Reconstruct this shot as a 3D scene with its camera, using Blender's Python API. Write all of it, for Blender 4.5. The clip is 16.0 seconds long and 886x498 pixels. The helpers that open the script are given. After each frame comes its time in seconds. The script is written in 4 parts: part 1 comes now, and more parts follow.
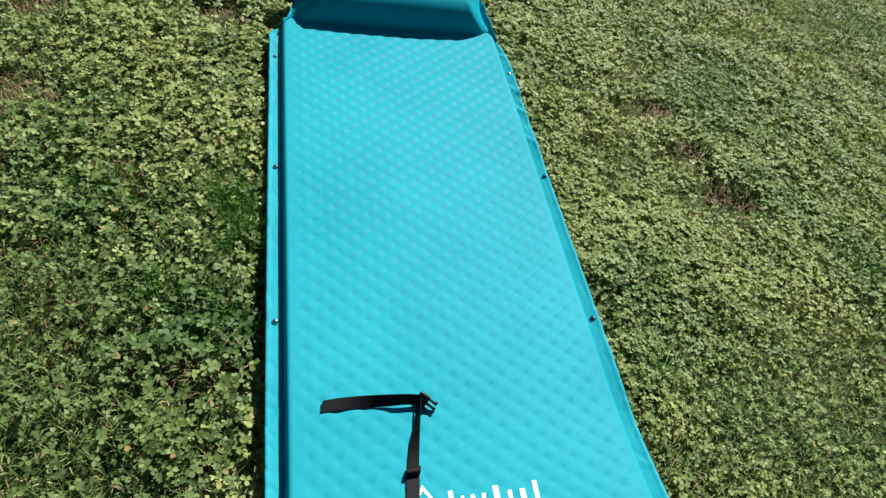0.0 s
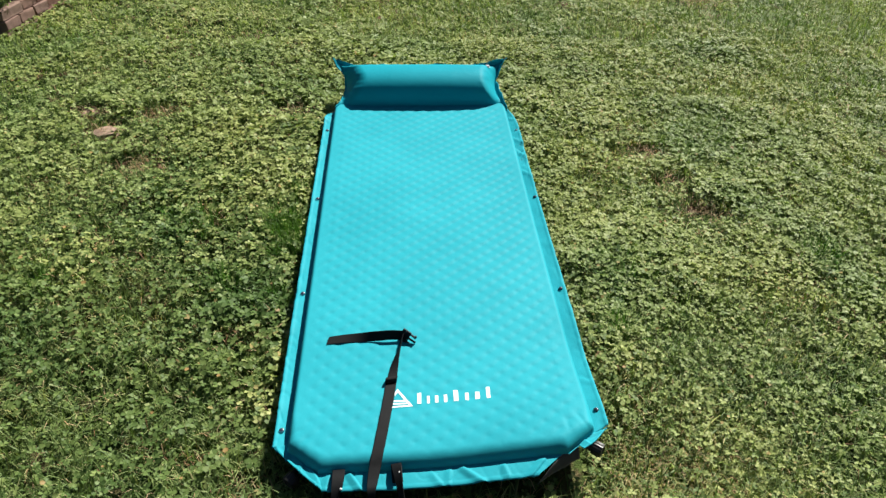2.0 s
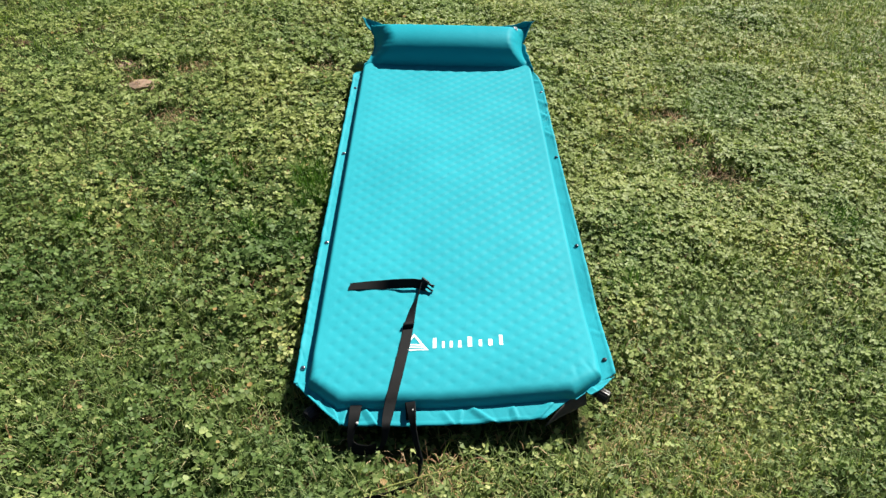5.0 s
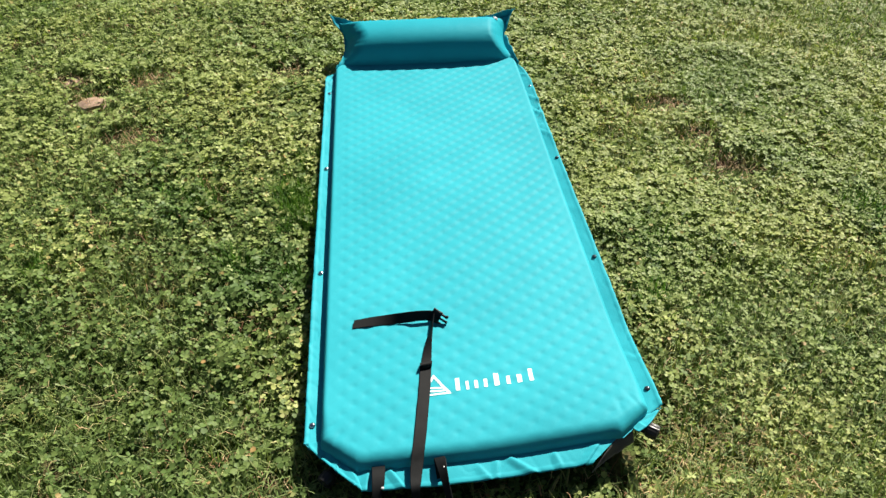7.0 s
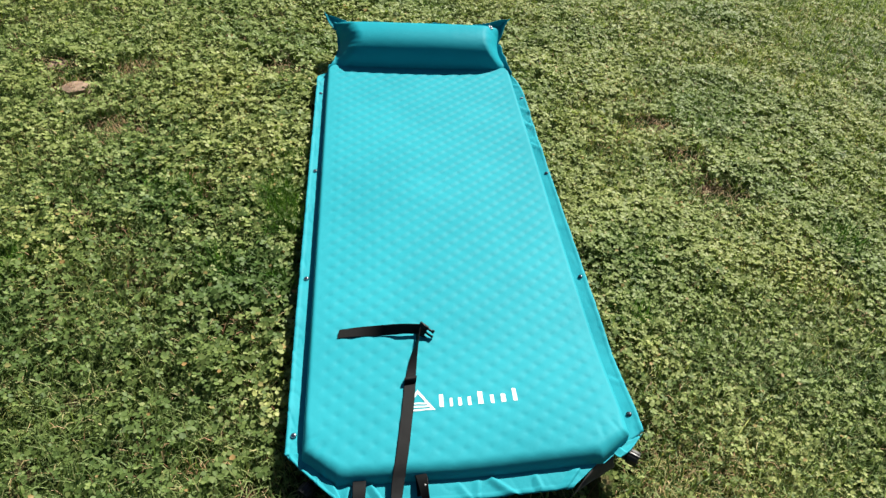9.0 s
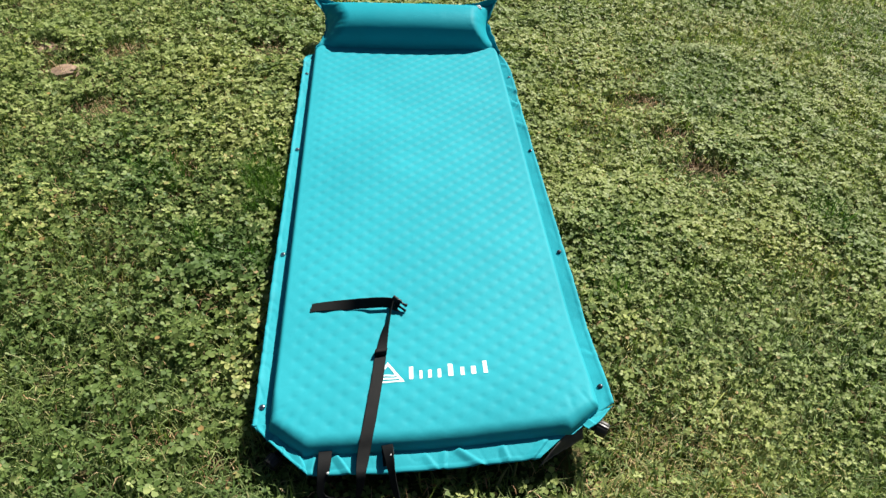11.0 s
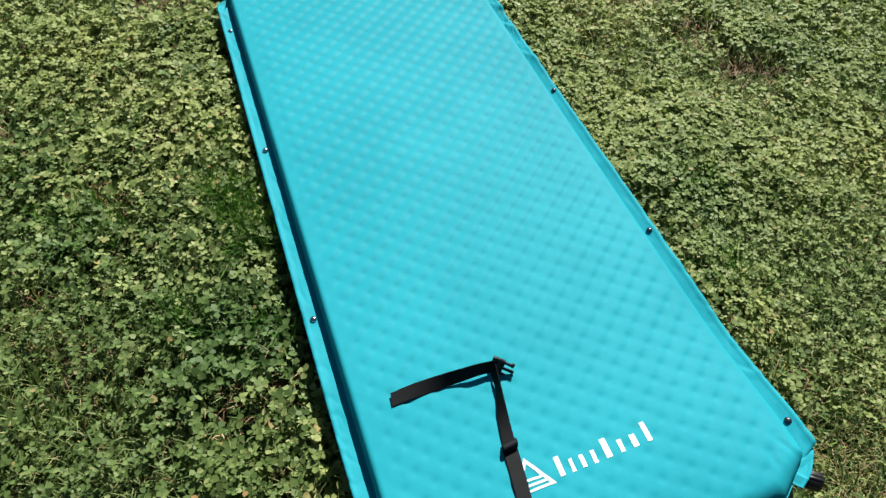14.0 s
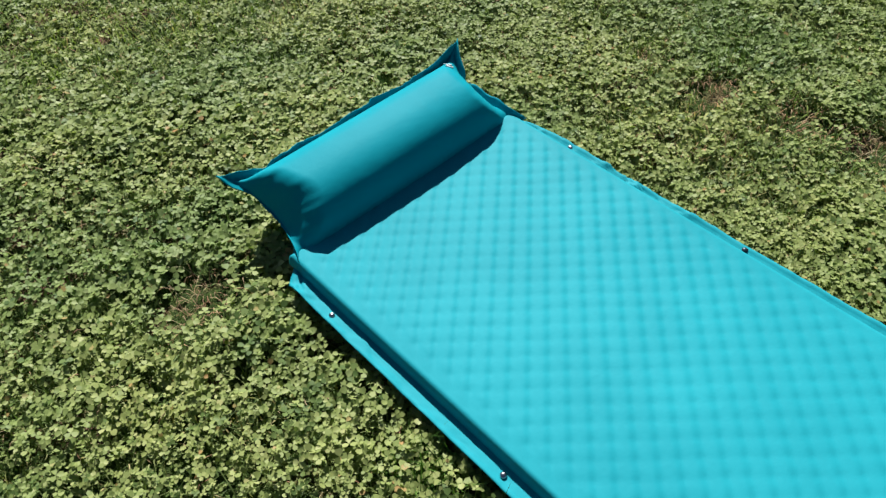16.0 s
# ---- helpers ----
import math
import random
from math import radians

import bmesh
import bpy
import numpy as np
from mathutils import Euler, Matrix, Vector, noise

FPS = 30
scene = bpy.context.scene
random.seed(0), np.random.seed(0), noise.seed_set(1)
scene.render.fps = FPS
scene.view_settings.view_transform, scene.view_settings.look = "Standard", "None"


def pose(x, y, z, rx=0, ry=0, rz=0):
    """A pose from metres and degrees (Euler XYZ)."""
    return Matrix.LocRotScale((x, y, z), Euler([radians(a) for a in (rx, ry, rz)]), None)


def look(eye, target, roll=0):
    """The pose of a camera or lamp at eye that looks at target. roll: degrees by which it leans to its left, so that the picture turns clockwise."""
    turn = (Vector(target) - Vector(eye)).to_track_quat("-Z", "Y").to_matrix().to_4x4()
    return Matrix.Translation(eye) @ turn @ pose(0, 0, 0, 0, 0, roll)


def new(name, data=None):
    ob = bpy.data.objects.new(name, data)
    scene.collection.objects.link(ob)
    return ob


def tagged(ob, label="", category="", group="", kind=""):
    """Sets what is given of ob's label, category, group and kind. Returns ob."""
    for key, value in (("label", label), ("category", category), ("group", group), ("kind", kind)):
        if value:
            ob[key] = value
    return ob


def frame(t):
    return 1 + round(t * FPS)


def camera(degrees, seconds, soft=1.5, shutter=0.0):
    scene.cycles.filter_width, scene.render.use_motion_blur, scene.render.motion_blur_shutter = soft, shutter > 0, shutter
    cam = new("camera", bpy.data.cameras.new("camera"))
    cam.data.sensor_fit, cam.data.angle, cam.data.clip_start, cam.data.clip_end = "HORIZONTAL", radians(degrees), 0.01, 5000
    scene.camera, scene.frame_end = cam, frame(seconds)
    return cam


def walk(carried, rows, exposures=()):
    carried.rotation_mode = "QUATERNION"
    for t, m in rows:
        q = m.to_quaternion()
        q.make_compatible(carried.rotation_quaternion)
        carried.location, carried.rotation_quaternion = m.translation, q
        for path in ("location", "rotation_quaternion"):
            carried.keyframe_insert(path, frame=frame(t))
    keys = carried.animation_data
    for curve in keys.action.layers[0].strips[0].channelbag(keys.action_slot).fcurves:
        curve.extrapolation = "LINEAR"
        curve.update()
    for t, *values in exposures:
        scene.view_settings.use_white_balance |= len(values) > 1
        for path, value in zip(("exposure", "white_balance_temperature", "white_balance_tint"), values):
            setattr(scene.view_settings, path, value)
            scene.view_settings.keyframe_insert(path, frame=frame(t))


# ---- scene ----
cam = camera(59.8, 16.0, soft=1.42)
PATH = [
    (0, (-0.326, -0.338, 1.171), (0.128, 0.975, -0.267), 14.8),
    (0.2, (-0.302, -0.404, 1.192), (-0.047, 0.701, 0.063), 9.22),
    (0.5, (-0.298, -0.512, 1.214), (-0.109, 0.982, -0.102), 5.0),
    (0.8, (-0.264, -0.634, 1.227), (-0.219, 0.635, 0.254), 0.98),
    (1, (-0.249, -0.691, 1.24), (-0.185, 0.918, 0.054), 0.5),
    (1.2, (-0.227, -0.746, 1.233), (-0.137, 0.562, 0.316), 0.42),
    (1.5, (-0.183, -0.791, 1.228), (-0.065, 0.85, 0.09), 0.6),
    (1.7, (-0.132, -0.838, 1.211), (-0.037, 0.474, 0.3), 0.62),
    (2, (-0.071, -0.899, 1.2), (0.035, 0.713, 0.02), 1.5),
    (2.2, (-0.033, -0.932, 1.181), (0.032, 0.34, 0.213), 1.09),
    (2.5, (-0.018, -0.94, 1.198), (0.054, 0.583, -0.096), 1.3),
    (3, (-0.011, -0.942, 1.199), (0.029, 0.527, -0.158), 0.8),
    (3.5, (-0.017, -0.955, 1.184), (0.016, 0.519, -0.168), 0.8),
    (4, (-0.034, -0.949, 1.197), (-0.01, 0.534, -0.144), 1.4),
    (4.5, (-0.052, -0.962, 1.204), (-0.013, 0.58, -0.068), 1.7),
    (4.7, (-0.054, -0.97, 1.205), (-0.02, 0.597, -0.038), 1.7),
    (6.8, (-0.128, -0.808, 1.159), (-0.031, 0.751, -0.09), 1.8),
    (7, (-0.151, -0.775, 1.158), (-0.013, 0.762, -0.115), 0.1),
    (7.2, (-0.167, -0.764, 1.147), (-0.02, 0.442, 0.106), 0.4),
    (7.5, (-0.189, -0.741, 1.147), (0.055, 0.713, -0.204), 2.4),
    (8, (-0.206, -0.733, 1.159), (0.056, 0.702, -0.209), 5.1),
    (8.5, (-0.198, -0.736, 1.178), (0.051, 0.752, -0.135), 5.8),
    (8.7, (-0.195, -0.739, 1.184), (0.032, 0.771, -0.108), 5.7),
    (10.8, (-0.116, -0.767, 1.161), (0.076, 0.773, -0.1), 4.0),
    (11, (-0.105, -0.771, 1.155), (0.07, 0.742, -0.141), 4.0),
    (11.5, (-0.076, -0.796, 1.137), (0.035, 0.666, -0.223), 3.8),
    (12, (-0.067, -0.784, 1.123), (-0.062, 0.607, -0.314), 1.2),
    (12.2, (-0.086, -0.769, 1.121), (-0.099, 0.317, -0.055), 1.13),
    (12.5, (-0.099, -0.731, 1.109), (-0.176, 0.58, -0.399), -0.3),
    (12.8, (-0.151, -0.657, 1.094), (-0.21, 0.368, -0.133), -0.49),
    (13, (-0.206, -0.568, 1.096), (-0.25, 0.701, -0.45), -2.8),
    (13.2, (-0.255, -0.5, 1.087), (-0.247, 0.533, -0.135), -4.95),
    (13.5, (-0.303, -0.403, 1.091), (-0.076, 0.861, -0.442), -2.8),
    (13.8, (-0.341, -0.304, 1.067), (-0.038, 0.676, -0.161), 1.0),
    (14, (-0.362, -0.213, 1.069), (0.093, 0.983, -0.468), 2.3),
    (14.2, (-0.375, -0.137, 1.087), (0.01, 0.815, -0.14), 2.87),
    (14.5, (-0.428, 0.004, 1.107), (0.118, 1.203, -0.397), 3.6),
    (14.7, (-0.496, 0.102, 1.11), (-0.024, 1.079, -0.066), 2.53),
    (15, (-0.589, 0.23, 1.125), (0.076, 1.459, -0.306), -0.5),
    (15.2, (-0.643, 0.292, 1.12), (-0.064, 1.257, -0.018), -0.4),
    (15.5, (-0.682, 0.395, 1.085), (0.11, 1.551, -0.342), 0.1),
    (15.8, (-0.674, 0.516, 1.06), (-0.013, 1.4, -0.099), -2.16),
    (16, (-0.663, 0.572, 1.08), (0.186, 1.618, -0.398), -4.7),
]
EXPOSURES = [(0, 0.94, 6080, 10), (0.5, 0.97, 6180, 10), (1, 1.09, 6310, 10), (1.5, 1.11, 6410, 10), (2, 1.11, 6430, 10), (4.5, 1.20, 6530, 10), (6.8, 1.29, 6750, 10),
             (7, 1.31, 6780, 10), (7.5, 1.19, 6650, 10), (8, 1.11, 6530, 10), (8.7, 1.13, 6580, 10), (10.8, 1.14, 6580, 10), (12.5, 1.17, 6630, 10), (13.5, 1.13, 6430, 10),
             (14, 0.93, 6180, 10), (16, 0.88, 6150, 10)]
walk(cam, [(t, look(eye, target, roll)) for t, eye, target, roll in PATH], EXPOSURES)

# ---- light ----
SUN = Vector((0.61, 0.85, 0.95)).normalized()
world = bpy.data.worlds.new("sky")
scene.world = world
world.use_nodes = True
wn = world.node_tree.nodes
sky = wn.new("ShaderNodeTexSky")
sky.sky_type = "NISHITA"
sky.sun_disc = False
sky.sun_elevation = math.asin(SUN.z)
sky.sun_rotation = math.atan2(SUN.x, SUN.y)
wn["Background"].inputs["Strength"].default_value = 0.024
world.node_tree.links.new(sky.outputs[0], wn["Background"].inputs["Color"])
sun = new("sun", bpy.data.lights.new("sun", "SUN"))
sun.data.energy, sun.data.angle, sun.data.color = 5.0, radians(0.53), (1.0, 0.95, 0.86)
sun.matrix_world = look(SUN * 20, (0, 0, 0))


# ---- materials ----
def ramp_node(nt, fac, stops):
    r = nt.nodes.new("ShaderNodeValToRGB")
    while len(r.color_ramp.elements) < len(stops):
        r.color_ramp.elements.new(0.5)
    for e, (p, c) in zip(r.color_ramp.elements, stops):
        e.position, e.color = p, (*c, 1)
    nt.links.new(fac, r.inputs[0])
    return r.outputs[0]


def noise_node(nt, scale, detail=3.0, coord=None, rough=0.55):
    n = nt.nodes.new("ShaderNodeTexNoise")
    n.inputs["Scale"].default_value, n.inputs["Detail"].default_value = scale, detail
    n.inputs["Roughness"].default_value = rough
    if coord is None:
        tc = nt.nodes.new("ShaderNodeTexCoord")
        coord = tc.outputs["Object"]
    nt.links.new(coord, n.inputs["Vector"])
    return n.outputs[0]


def mix_node(nt, fac, a, b, mode="MIX"):
    m = nt.nodes.new("ShaderNodeMix")
    m.data_type, m.blend_type = "RGBA", mode
    for sock, v in ((m.inputs[0], fac), (m.inputs[6], a), (m.inputs[7], b)):
        if isinstance(v, bpy.types.NodeSocket):
            nt.links.new(v, sock)
        elif isinstance(v, (int, float)):
            sock.default_value = v
        else:
            sock.default_value = (*v, 1)
    return m.outputs[2]


def bump_node(nt, height, strength, distance, normal=None):
    b = nt.nodes.new("ShaderNodeBump")
    b.inputs["Strength"].default_value, b.inputs["Distance"].default_value = strength, distance
    nt.links.new(height, b.inputs["Height"])
    if normal is not None:
        nt.links.new(normal, b.inputs["Normal"])
    return b.outputs[0]


def blank(name):
    m = bpy.data.materials.new(name)
    m.use_nodes = True
    nt = m.node_tree
    return m, nt, nt.nodes["Principled BSDF"]


def fabric(name, dark, light, weave=900.0, rough=0.5, spec=0.35, sheen=0.15, relief=0.25):
    """Woven coated cloth: two tones in soft clouds, a fine thread relief and faint creases."""
    m, nt, p = blank(name)
    cloud = noise_node(nt, 6.0, 4)
    col = ramp_node(nt, cloud, [(0.3, dark), (0.7, light)])
    fine = noise_node(nt, weave, 1)
    col = mix_node(nt, 0.10, col, ramp_node(nt, fine, [(0.35, (0.35, 0.35, 0.35)), (0.65, (1, 1, 1))]), "MULTIPLY")
    nt.links.new(col, p.inputs["Base Color"])
    n1 = bump_node(nt, fine, relief, 0.0005)
    n2 = bump_node(nt, noise_node(nt, 38.0, 4), 0.22, 0.003, n1)
    nt.links.new(n2, p.inputs["Normal"])
    p.inputs["Roughness"].default_value = rough
    p.inputs["Specular IOR Level"].default_value = spec
    p.inputs["Sheen Weight"].default_value = sheen
    p.inputs["Sheen Roughness"].default_value = 0.4
    return m


TEAL = fabric("teal_coated_cloth", (0.017, 0.268, 0.328), (0.022, 0.306, 0.370), rough=0.56, spec=0.05, sheen=0.0)
PILLOW = fabric("teal_taut_cloth", (0.007, 0.245, 0.310), (0.010, 0.270, 0.340), rough=0.54, spec=0.035, sheen=0.0)
UNDER = fabric("grey_brown_base_cloth", (0.030, 0.027, 0.026), (0.055, 0.050, 0.048), rough=0.7)
WHITE = fabric("white_print", (0.70, 0.74, 0.75), (0.82, 0.85, 0.86), rough=0.6, sheen=0.0)
WEB = fabric("black_webbing", (0.0046, 0.0052, 0.0058), (0.0092, 0.0102, 0.0112), weave=700, rough=0.6, spec=0.09, sheen=0.0, relief=0.3)


def plain(name, color, rough, metal=0.0, wear=0.15, grain=120.0, spec=0.5):
    m, nt, p = blank(name)
    p.inputs["Specular IOR Level"].default_value = spec
    n = noise_node(nt, grain, 4)
    lo = tuple(c * (1 - wear) for c in color)
    hi = tuple(min(1, c * (1 + wear)) for c in color)
    nt.links.new(ramp_node(nt, n, [(0.3, lo), (0.7, hi)]), p.inputs["Base Color"])
    r = nt.nodes.new("ShaderNodeMapRange")
    r.inputs["To Min"].default_value, r.inputs["To Max"].default_value = rough * 0.75, min(1, rough * 1.3)
    nt.links.new(n, r.inputs["Value"])
    nt.links.new(r.outputs[0], p.inputs["Roughness"])
    p.inputs["Metallic"].default_value = metal
    return m


CHROME = plain("polished_snap_metal", (0.55, 0.56, 0.58), 0.16, 1.0)
DARKSNAP = plain("dark_snap_metal", (0.035, 0.045, 0.06), 0.28, 0.6)
BLACKPLASTIC = plain("black_plastic", (0.009, 0.009, 0.010), 0.36, spec=0.38)
CLEARPLASTIC = plain("clear_valve_plastic", (0.62, 0.66, 0.68), 0.12)
WHITEPLASTIC = plain("white_plastic", (0.7, 0.7, 0.68), 0.4)


def leafy(name, stops, scale=2.6, gloss=0.50, through_light=0.31, spec=0.13):
    """Leaf stuff: every leaf takes its own tone, patches of lighter and darker growth drift over the lawn."""
    m, nt, p = blank(name)
    geo = nt.nodes.new("ShaderNodeNewGeometry")
    col = ramp_node(nt, geo.outputs["Random Per Island"], stops)
    patch = ramp_node(nt, noise_node(nt, scale, 3, geo.outputs["Position"]), [(0.35, (0.74, 0.82, 0.72)), (0.65, (1.20, 1.10, 0.98))])
    col = mix_node(nt, 1.0, col, patch, "MULTIPLY")
    nt.links.new(col, p.inputs["Base Color"])
    p.inputs["Roughness"].default_value = gloss
    p.inputs["Specular IOR Level"].default_value = spec
    tr = nt.nodes.new("ShaderNodeBsdfTranslucent")
    nt.links.new(mix_node(nt, 1.0, col, (0.95, 1.1, 0.52), "MULTIPLY"), tr.inputs["Color"])
    mx = nt.nodes.new("ShaderNodeMixShader")
    mx.inputs[0].default_value = through_light
    nt.links.new(p.outputs[0], mx.inputs[1])
    nt.links.new(tr.outputs[0], mx.inputs[2])
    nt.links.new(mx.outputs[0], nt.nodes["Material Output"].inputs["Surface"])
    return m


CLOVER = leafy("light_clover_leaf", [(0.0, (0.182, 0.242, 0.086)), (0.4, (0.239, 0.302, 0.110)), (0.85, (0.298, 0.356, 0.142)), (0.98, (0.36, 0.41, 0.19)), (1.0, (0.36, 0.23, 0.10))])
# darker clover copy: its own deep green plus shade put into the colour
SHADEDCLOVER = leafy("shade_deepened_clover_leaf", [(0.0, (0.074, 0.126, 0.040)), (0.5, (0.112, 0.175, 0.056)), (0.9, (0.155, 0.222, 0.075)), (0.98, (0.24, 0.30, 0.13)), (1.0, (0.34, 0.22, 0.10))])
GRASS = leafy("grass_blade", [(0.0, (0.074, 0.128, 0.042)), (0.5, (0.152, 0.222, 0.082)), (0.9, (0.26, 0.32, 0.14)), (1.0, (0.40, 0.36, 0.21))], gloss=0.5)
PALEGRASS = leafy("pale_grass_blade", [(0.0, (0.135, 0.215, 0.045)), (0.5, (0.215, 0.305, 0.075)), (0.9, (0.31, 0.375, 0.13)), (1.0, (0.44, 0.40, 0.21))], gloss=0.5, through_light=0.34)
RICHGRASS = leafy("rich_grass_blade", [(0.0, (0.045, 0.115, 0.022)), (0.5, (0.080, 0.180, 0.036)), (1.0, (0.15, 0.26, 0.06))], gloss=0.45)
STRAW = leafy("dry_straw", [(0.0, (0.20, 0.105, 0.064)), (0.5, (0.38, 0.235, 0.145)), (1.0, (0.54, 0.42, 0.28))], gloss=0.6, through_light=0.15)
DRYGRASS = leafy("half_dry_grass", [(0.0, (0.18, 0.23, 0.08)), (0.45, (0.30, 0.32, 0.12)), (0.75, (0.43, 0.38, 0.19)), (1.0, (0.53, 0.43, 0.26))], gloss=0.55, through_light=0.35)
SHRUB = leafy("shrub_leaf", [(0.0, (0.15, 0.205, 0.108)), (0.6, (0.24, 0.305, 0.165)), (1.0, (0.38, 0.42, 0.27))], scale=5, through_light=0.55)
LIME = leafy("lime_leaf", [(0.0, (0.16, 0.27, 0.03)), (1.0, (0.22, 0.33, 0.05))])
STEM = leafy("pale_green_stem", [(0.0, (0.24, 0.28, 0.09)), (1.0, (0.30, 0.33, 0.12))], through_light=0.1)


def soil_material(name, lawn):
    m, nt, p = blank(name)
    geo = nt.nodes.new("ShaderNodeNewGeometry")
    pos = geo.outputs["Position"]
    grain = noise_node(nt, 180.0, 5, pos)
    shade = 1.0 if lawn else 0.45
    col = ramp_node(nt, grain, [(0.3, (0.060 * shade, 0.033 * shade, 0.022 * shade)), (0.55, (0.160 * shade, 0.090 * shade, 0.062 * shade)), (0.8, (0.28 * shade, 0.175 * shade, 0.125 * shade))])
    if lawn:
        green = ramp_node(nt, noise_node(nt, 90.0, 4, pos), [(0.3, (0.020, 0.035, 0.010)), (0.7, (0.070, 0.105, 0.025))])
        col = mix_node(nt, ramp_node(nt, noise_node(nt, 9.0, 4, pos), [(0.30, (0, 0, 0)), (0.45, (1, 1, 1))]), col, green)
    nt.links.new(col, p.inputs["Base Color"])
    p.inputs["Roughness"].default_value = 0.95
    p.inputs["Specular IOR Level"].default_value = 0.1
    nt.links.new(bump_node(nt, grain, 0.9, 0.01), p.inputs["Normal"])
    return m


def far_lawn_material():
    m, nt, p = blank("distant_lawn")
    geo = nt.nodes.new("ShaderNodeNewGeometry")
    pos = geo.outputs["Position"]
    fine = noise_node(nt, 70.0, 6, pos, 0.7)
    col = ramp_node(nt, fine, [(0.30, (0.026, 0.042, 0.014)), (0.52, (0.078, 0.110, 0.036)), (0.75, (0.15, 0.190, 0.070))])
    col = mix_node(nt, 1.0, col, ramp_node(nt, noise_node(nt, 1.7, 4, pos), [(0.35, (0.75, 0.80, 0.70)), (0.65, (1.15, 1.08, 1.0))]), "MULTIPLY")
    nt.links.new(col, p.inputs["Base Color"])
    p.inputs["Roughness"].default_value = 0.8
    p.inputs["Specular IOR Level"].default_value = 0.2
    nt.links.new(bump_node(nt, fine, 1.0, 0.03), p.inputs["Normal"])
    return m


FARLAWN = far_lawn_material()
SOIL = soil_material("lawn_soil", True)
BEDSOIL = soil_material("bed_soil", False)


def brick_material():
    m, nt, p = blank("weathered_brick")
    info = nt.nodes.new("ShaderNodeObjectInfo")
    col = ramp_node(nt, info.outputs["Random"], [(0.0, (0.16, 0.078, 0.060)), (0.35, (0.205, 0.108, 0.082)), (0.6, (0.20, 0.132, 0.104)), (0.85, (0.25, 0.165, 0.13)), (1.0, (0.15, 0.088, 0.072))])
    stain = noise_node(nt, 22.0, 5)
    col = mix_node(nt, 0.55, col, ramp_node(nt, stain, [(0.3, (0.45, 0.40, 0.38)), (0.7, (1.15, 1.1, 1.08))]), "MULTIPLY")
    pits = noise_node(nt, 260.0, 3)
    nt.links.new(col, p.inputs["Base Color"])
    p.inputs["Roughness"].default_value = 0.9
    nt.links.new(bump_node(nt, pits, 0.6, 0.002), p.inputs["Normal"])
    return m


BRICK = brick_material()
STONE = plain("pale_tan_stone", (0.27, 0.19, 0.14), 0.9, wear=0.3, grain=60.0, spec=0.2)
MORTAR = plain("rough_mortar", (0.15, 0.115, 0.095), 0.95, wear=0.35, grain=90.0)


# ---- helpers for meshes ----
def mesh_from(name, verts, faces, material, smooth=True):
    me = bpy.data.meshes.new(name)
    me.from_pydata([tuple(v) for v in verts], [], faces)
    me.materials.append(material)
    if smooth:
        me.polygons.foreach_set("use_smooth", [True] * len(me.polygons))
    me.update()
    return me


def child(name, me, parent, label=""):
    ob = new(name, me)
    ob.parent = parent
    if label:
        tagged(ob, label)
    return ob


def part(name, bm, material, parent, label="", smooth=True):
    me = bpy.data.meshes.new(name)
    bmesh.ops.recalc_face_normals(bm, faces=bm.faces)
    bm.to_mesh(me)
    bm.free()
    me.materials.append(material)
    if smooth:
        me.polygons.foreach_set("use_smooth", [True] * len(me.polygons))
        me.set_sharp_from_angle(angle=radians(40))
    return child(name, me, parent, label)


def solid(ob, thickness, offset=-1.0):
    mod = ob.modifiers.new("thickness", "SOLIDIFY")
    mod.thickness, mod.offset = thickness, offset
    return ob


def box_bm(size, at=(0, 0, 0), rot=None, bevel=0.0, bm=None):
    own = bmesh.new() if bm is None else bm
    m = Matrix.Translation(at) @ (rot.to_4x4() if rot is not None else Matrix()) @ Matrix.Diagonal((*size, 1))
    made = bmesh.ops.create_cube(own, size=1, matrix=m)["verts"]
    if bevel:
        edges = {e for v in made for e in v.link_edges}
        bmesh.ops.bevel(own, geom=list(edges), offset=bevel, segments=2, affect="EDGES", profile=0.6)
    return own


def lathe_bm(profile, n=24, m=Matrix(), bm=None):
    """Turns (radius, height) pairs about z."""
    own = bmesh.new() if bm is None else bm
    rings = [[own.verts.new(m @ Vector((r * math.cos(2 * math.pi * k / n), r * math.sin(2 * math.pi * k / n), h))) for k in range(n)] for r, h in profile]
    for a, b in zip(rings, rings[1:]):
        for k in range(n):
            own.faces.new((a[k], a[(k + 1) % n], b[(k + 1) % n], b[k]))
    own.faces.new(rings[0][::-1])
    own.faces.new(rings[-1])
    return own


def glide(points, n):
    """n points along a Catmull-Rom curve through the points given (tuples of any length)."""
    pts = [np.array(p, float) for p in points]
    pts = [2 * pts[0] - pts[1]] + pts + [2 * pts[-1] - pts[-2]]
    out = []
    for s in np.linspace(0, len(points) - 1 - 1e-9, n):
        i, f = int(s), s - int(s)
        a, b, c, d = pts[i:i + 4]
        out.append(0.5 * ((2 * b) + (c - a) * f + (2 * a - 5 * b + 4 * c - d) * f * f + (3 * b - a - 3 * c + d) * f ** 3))
    return out


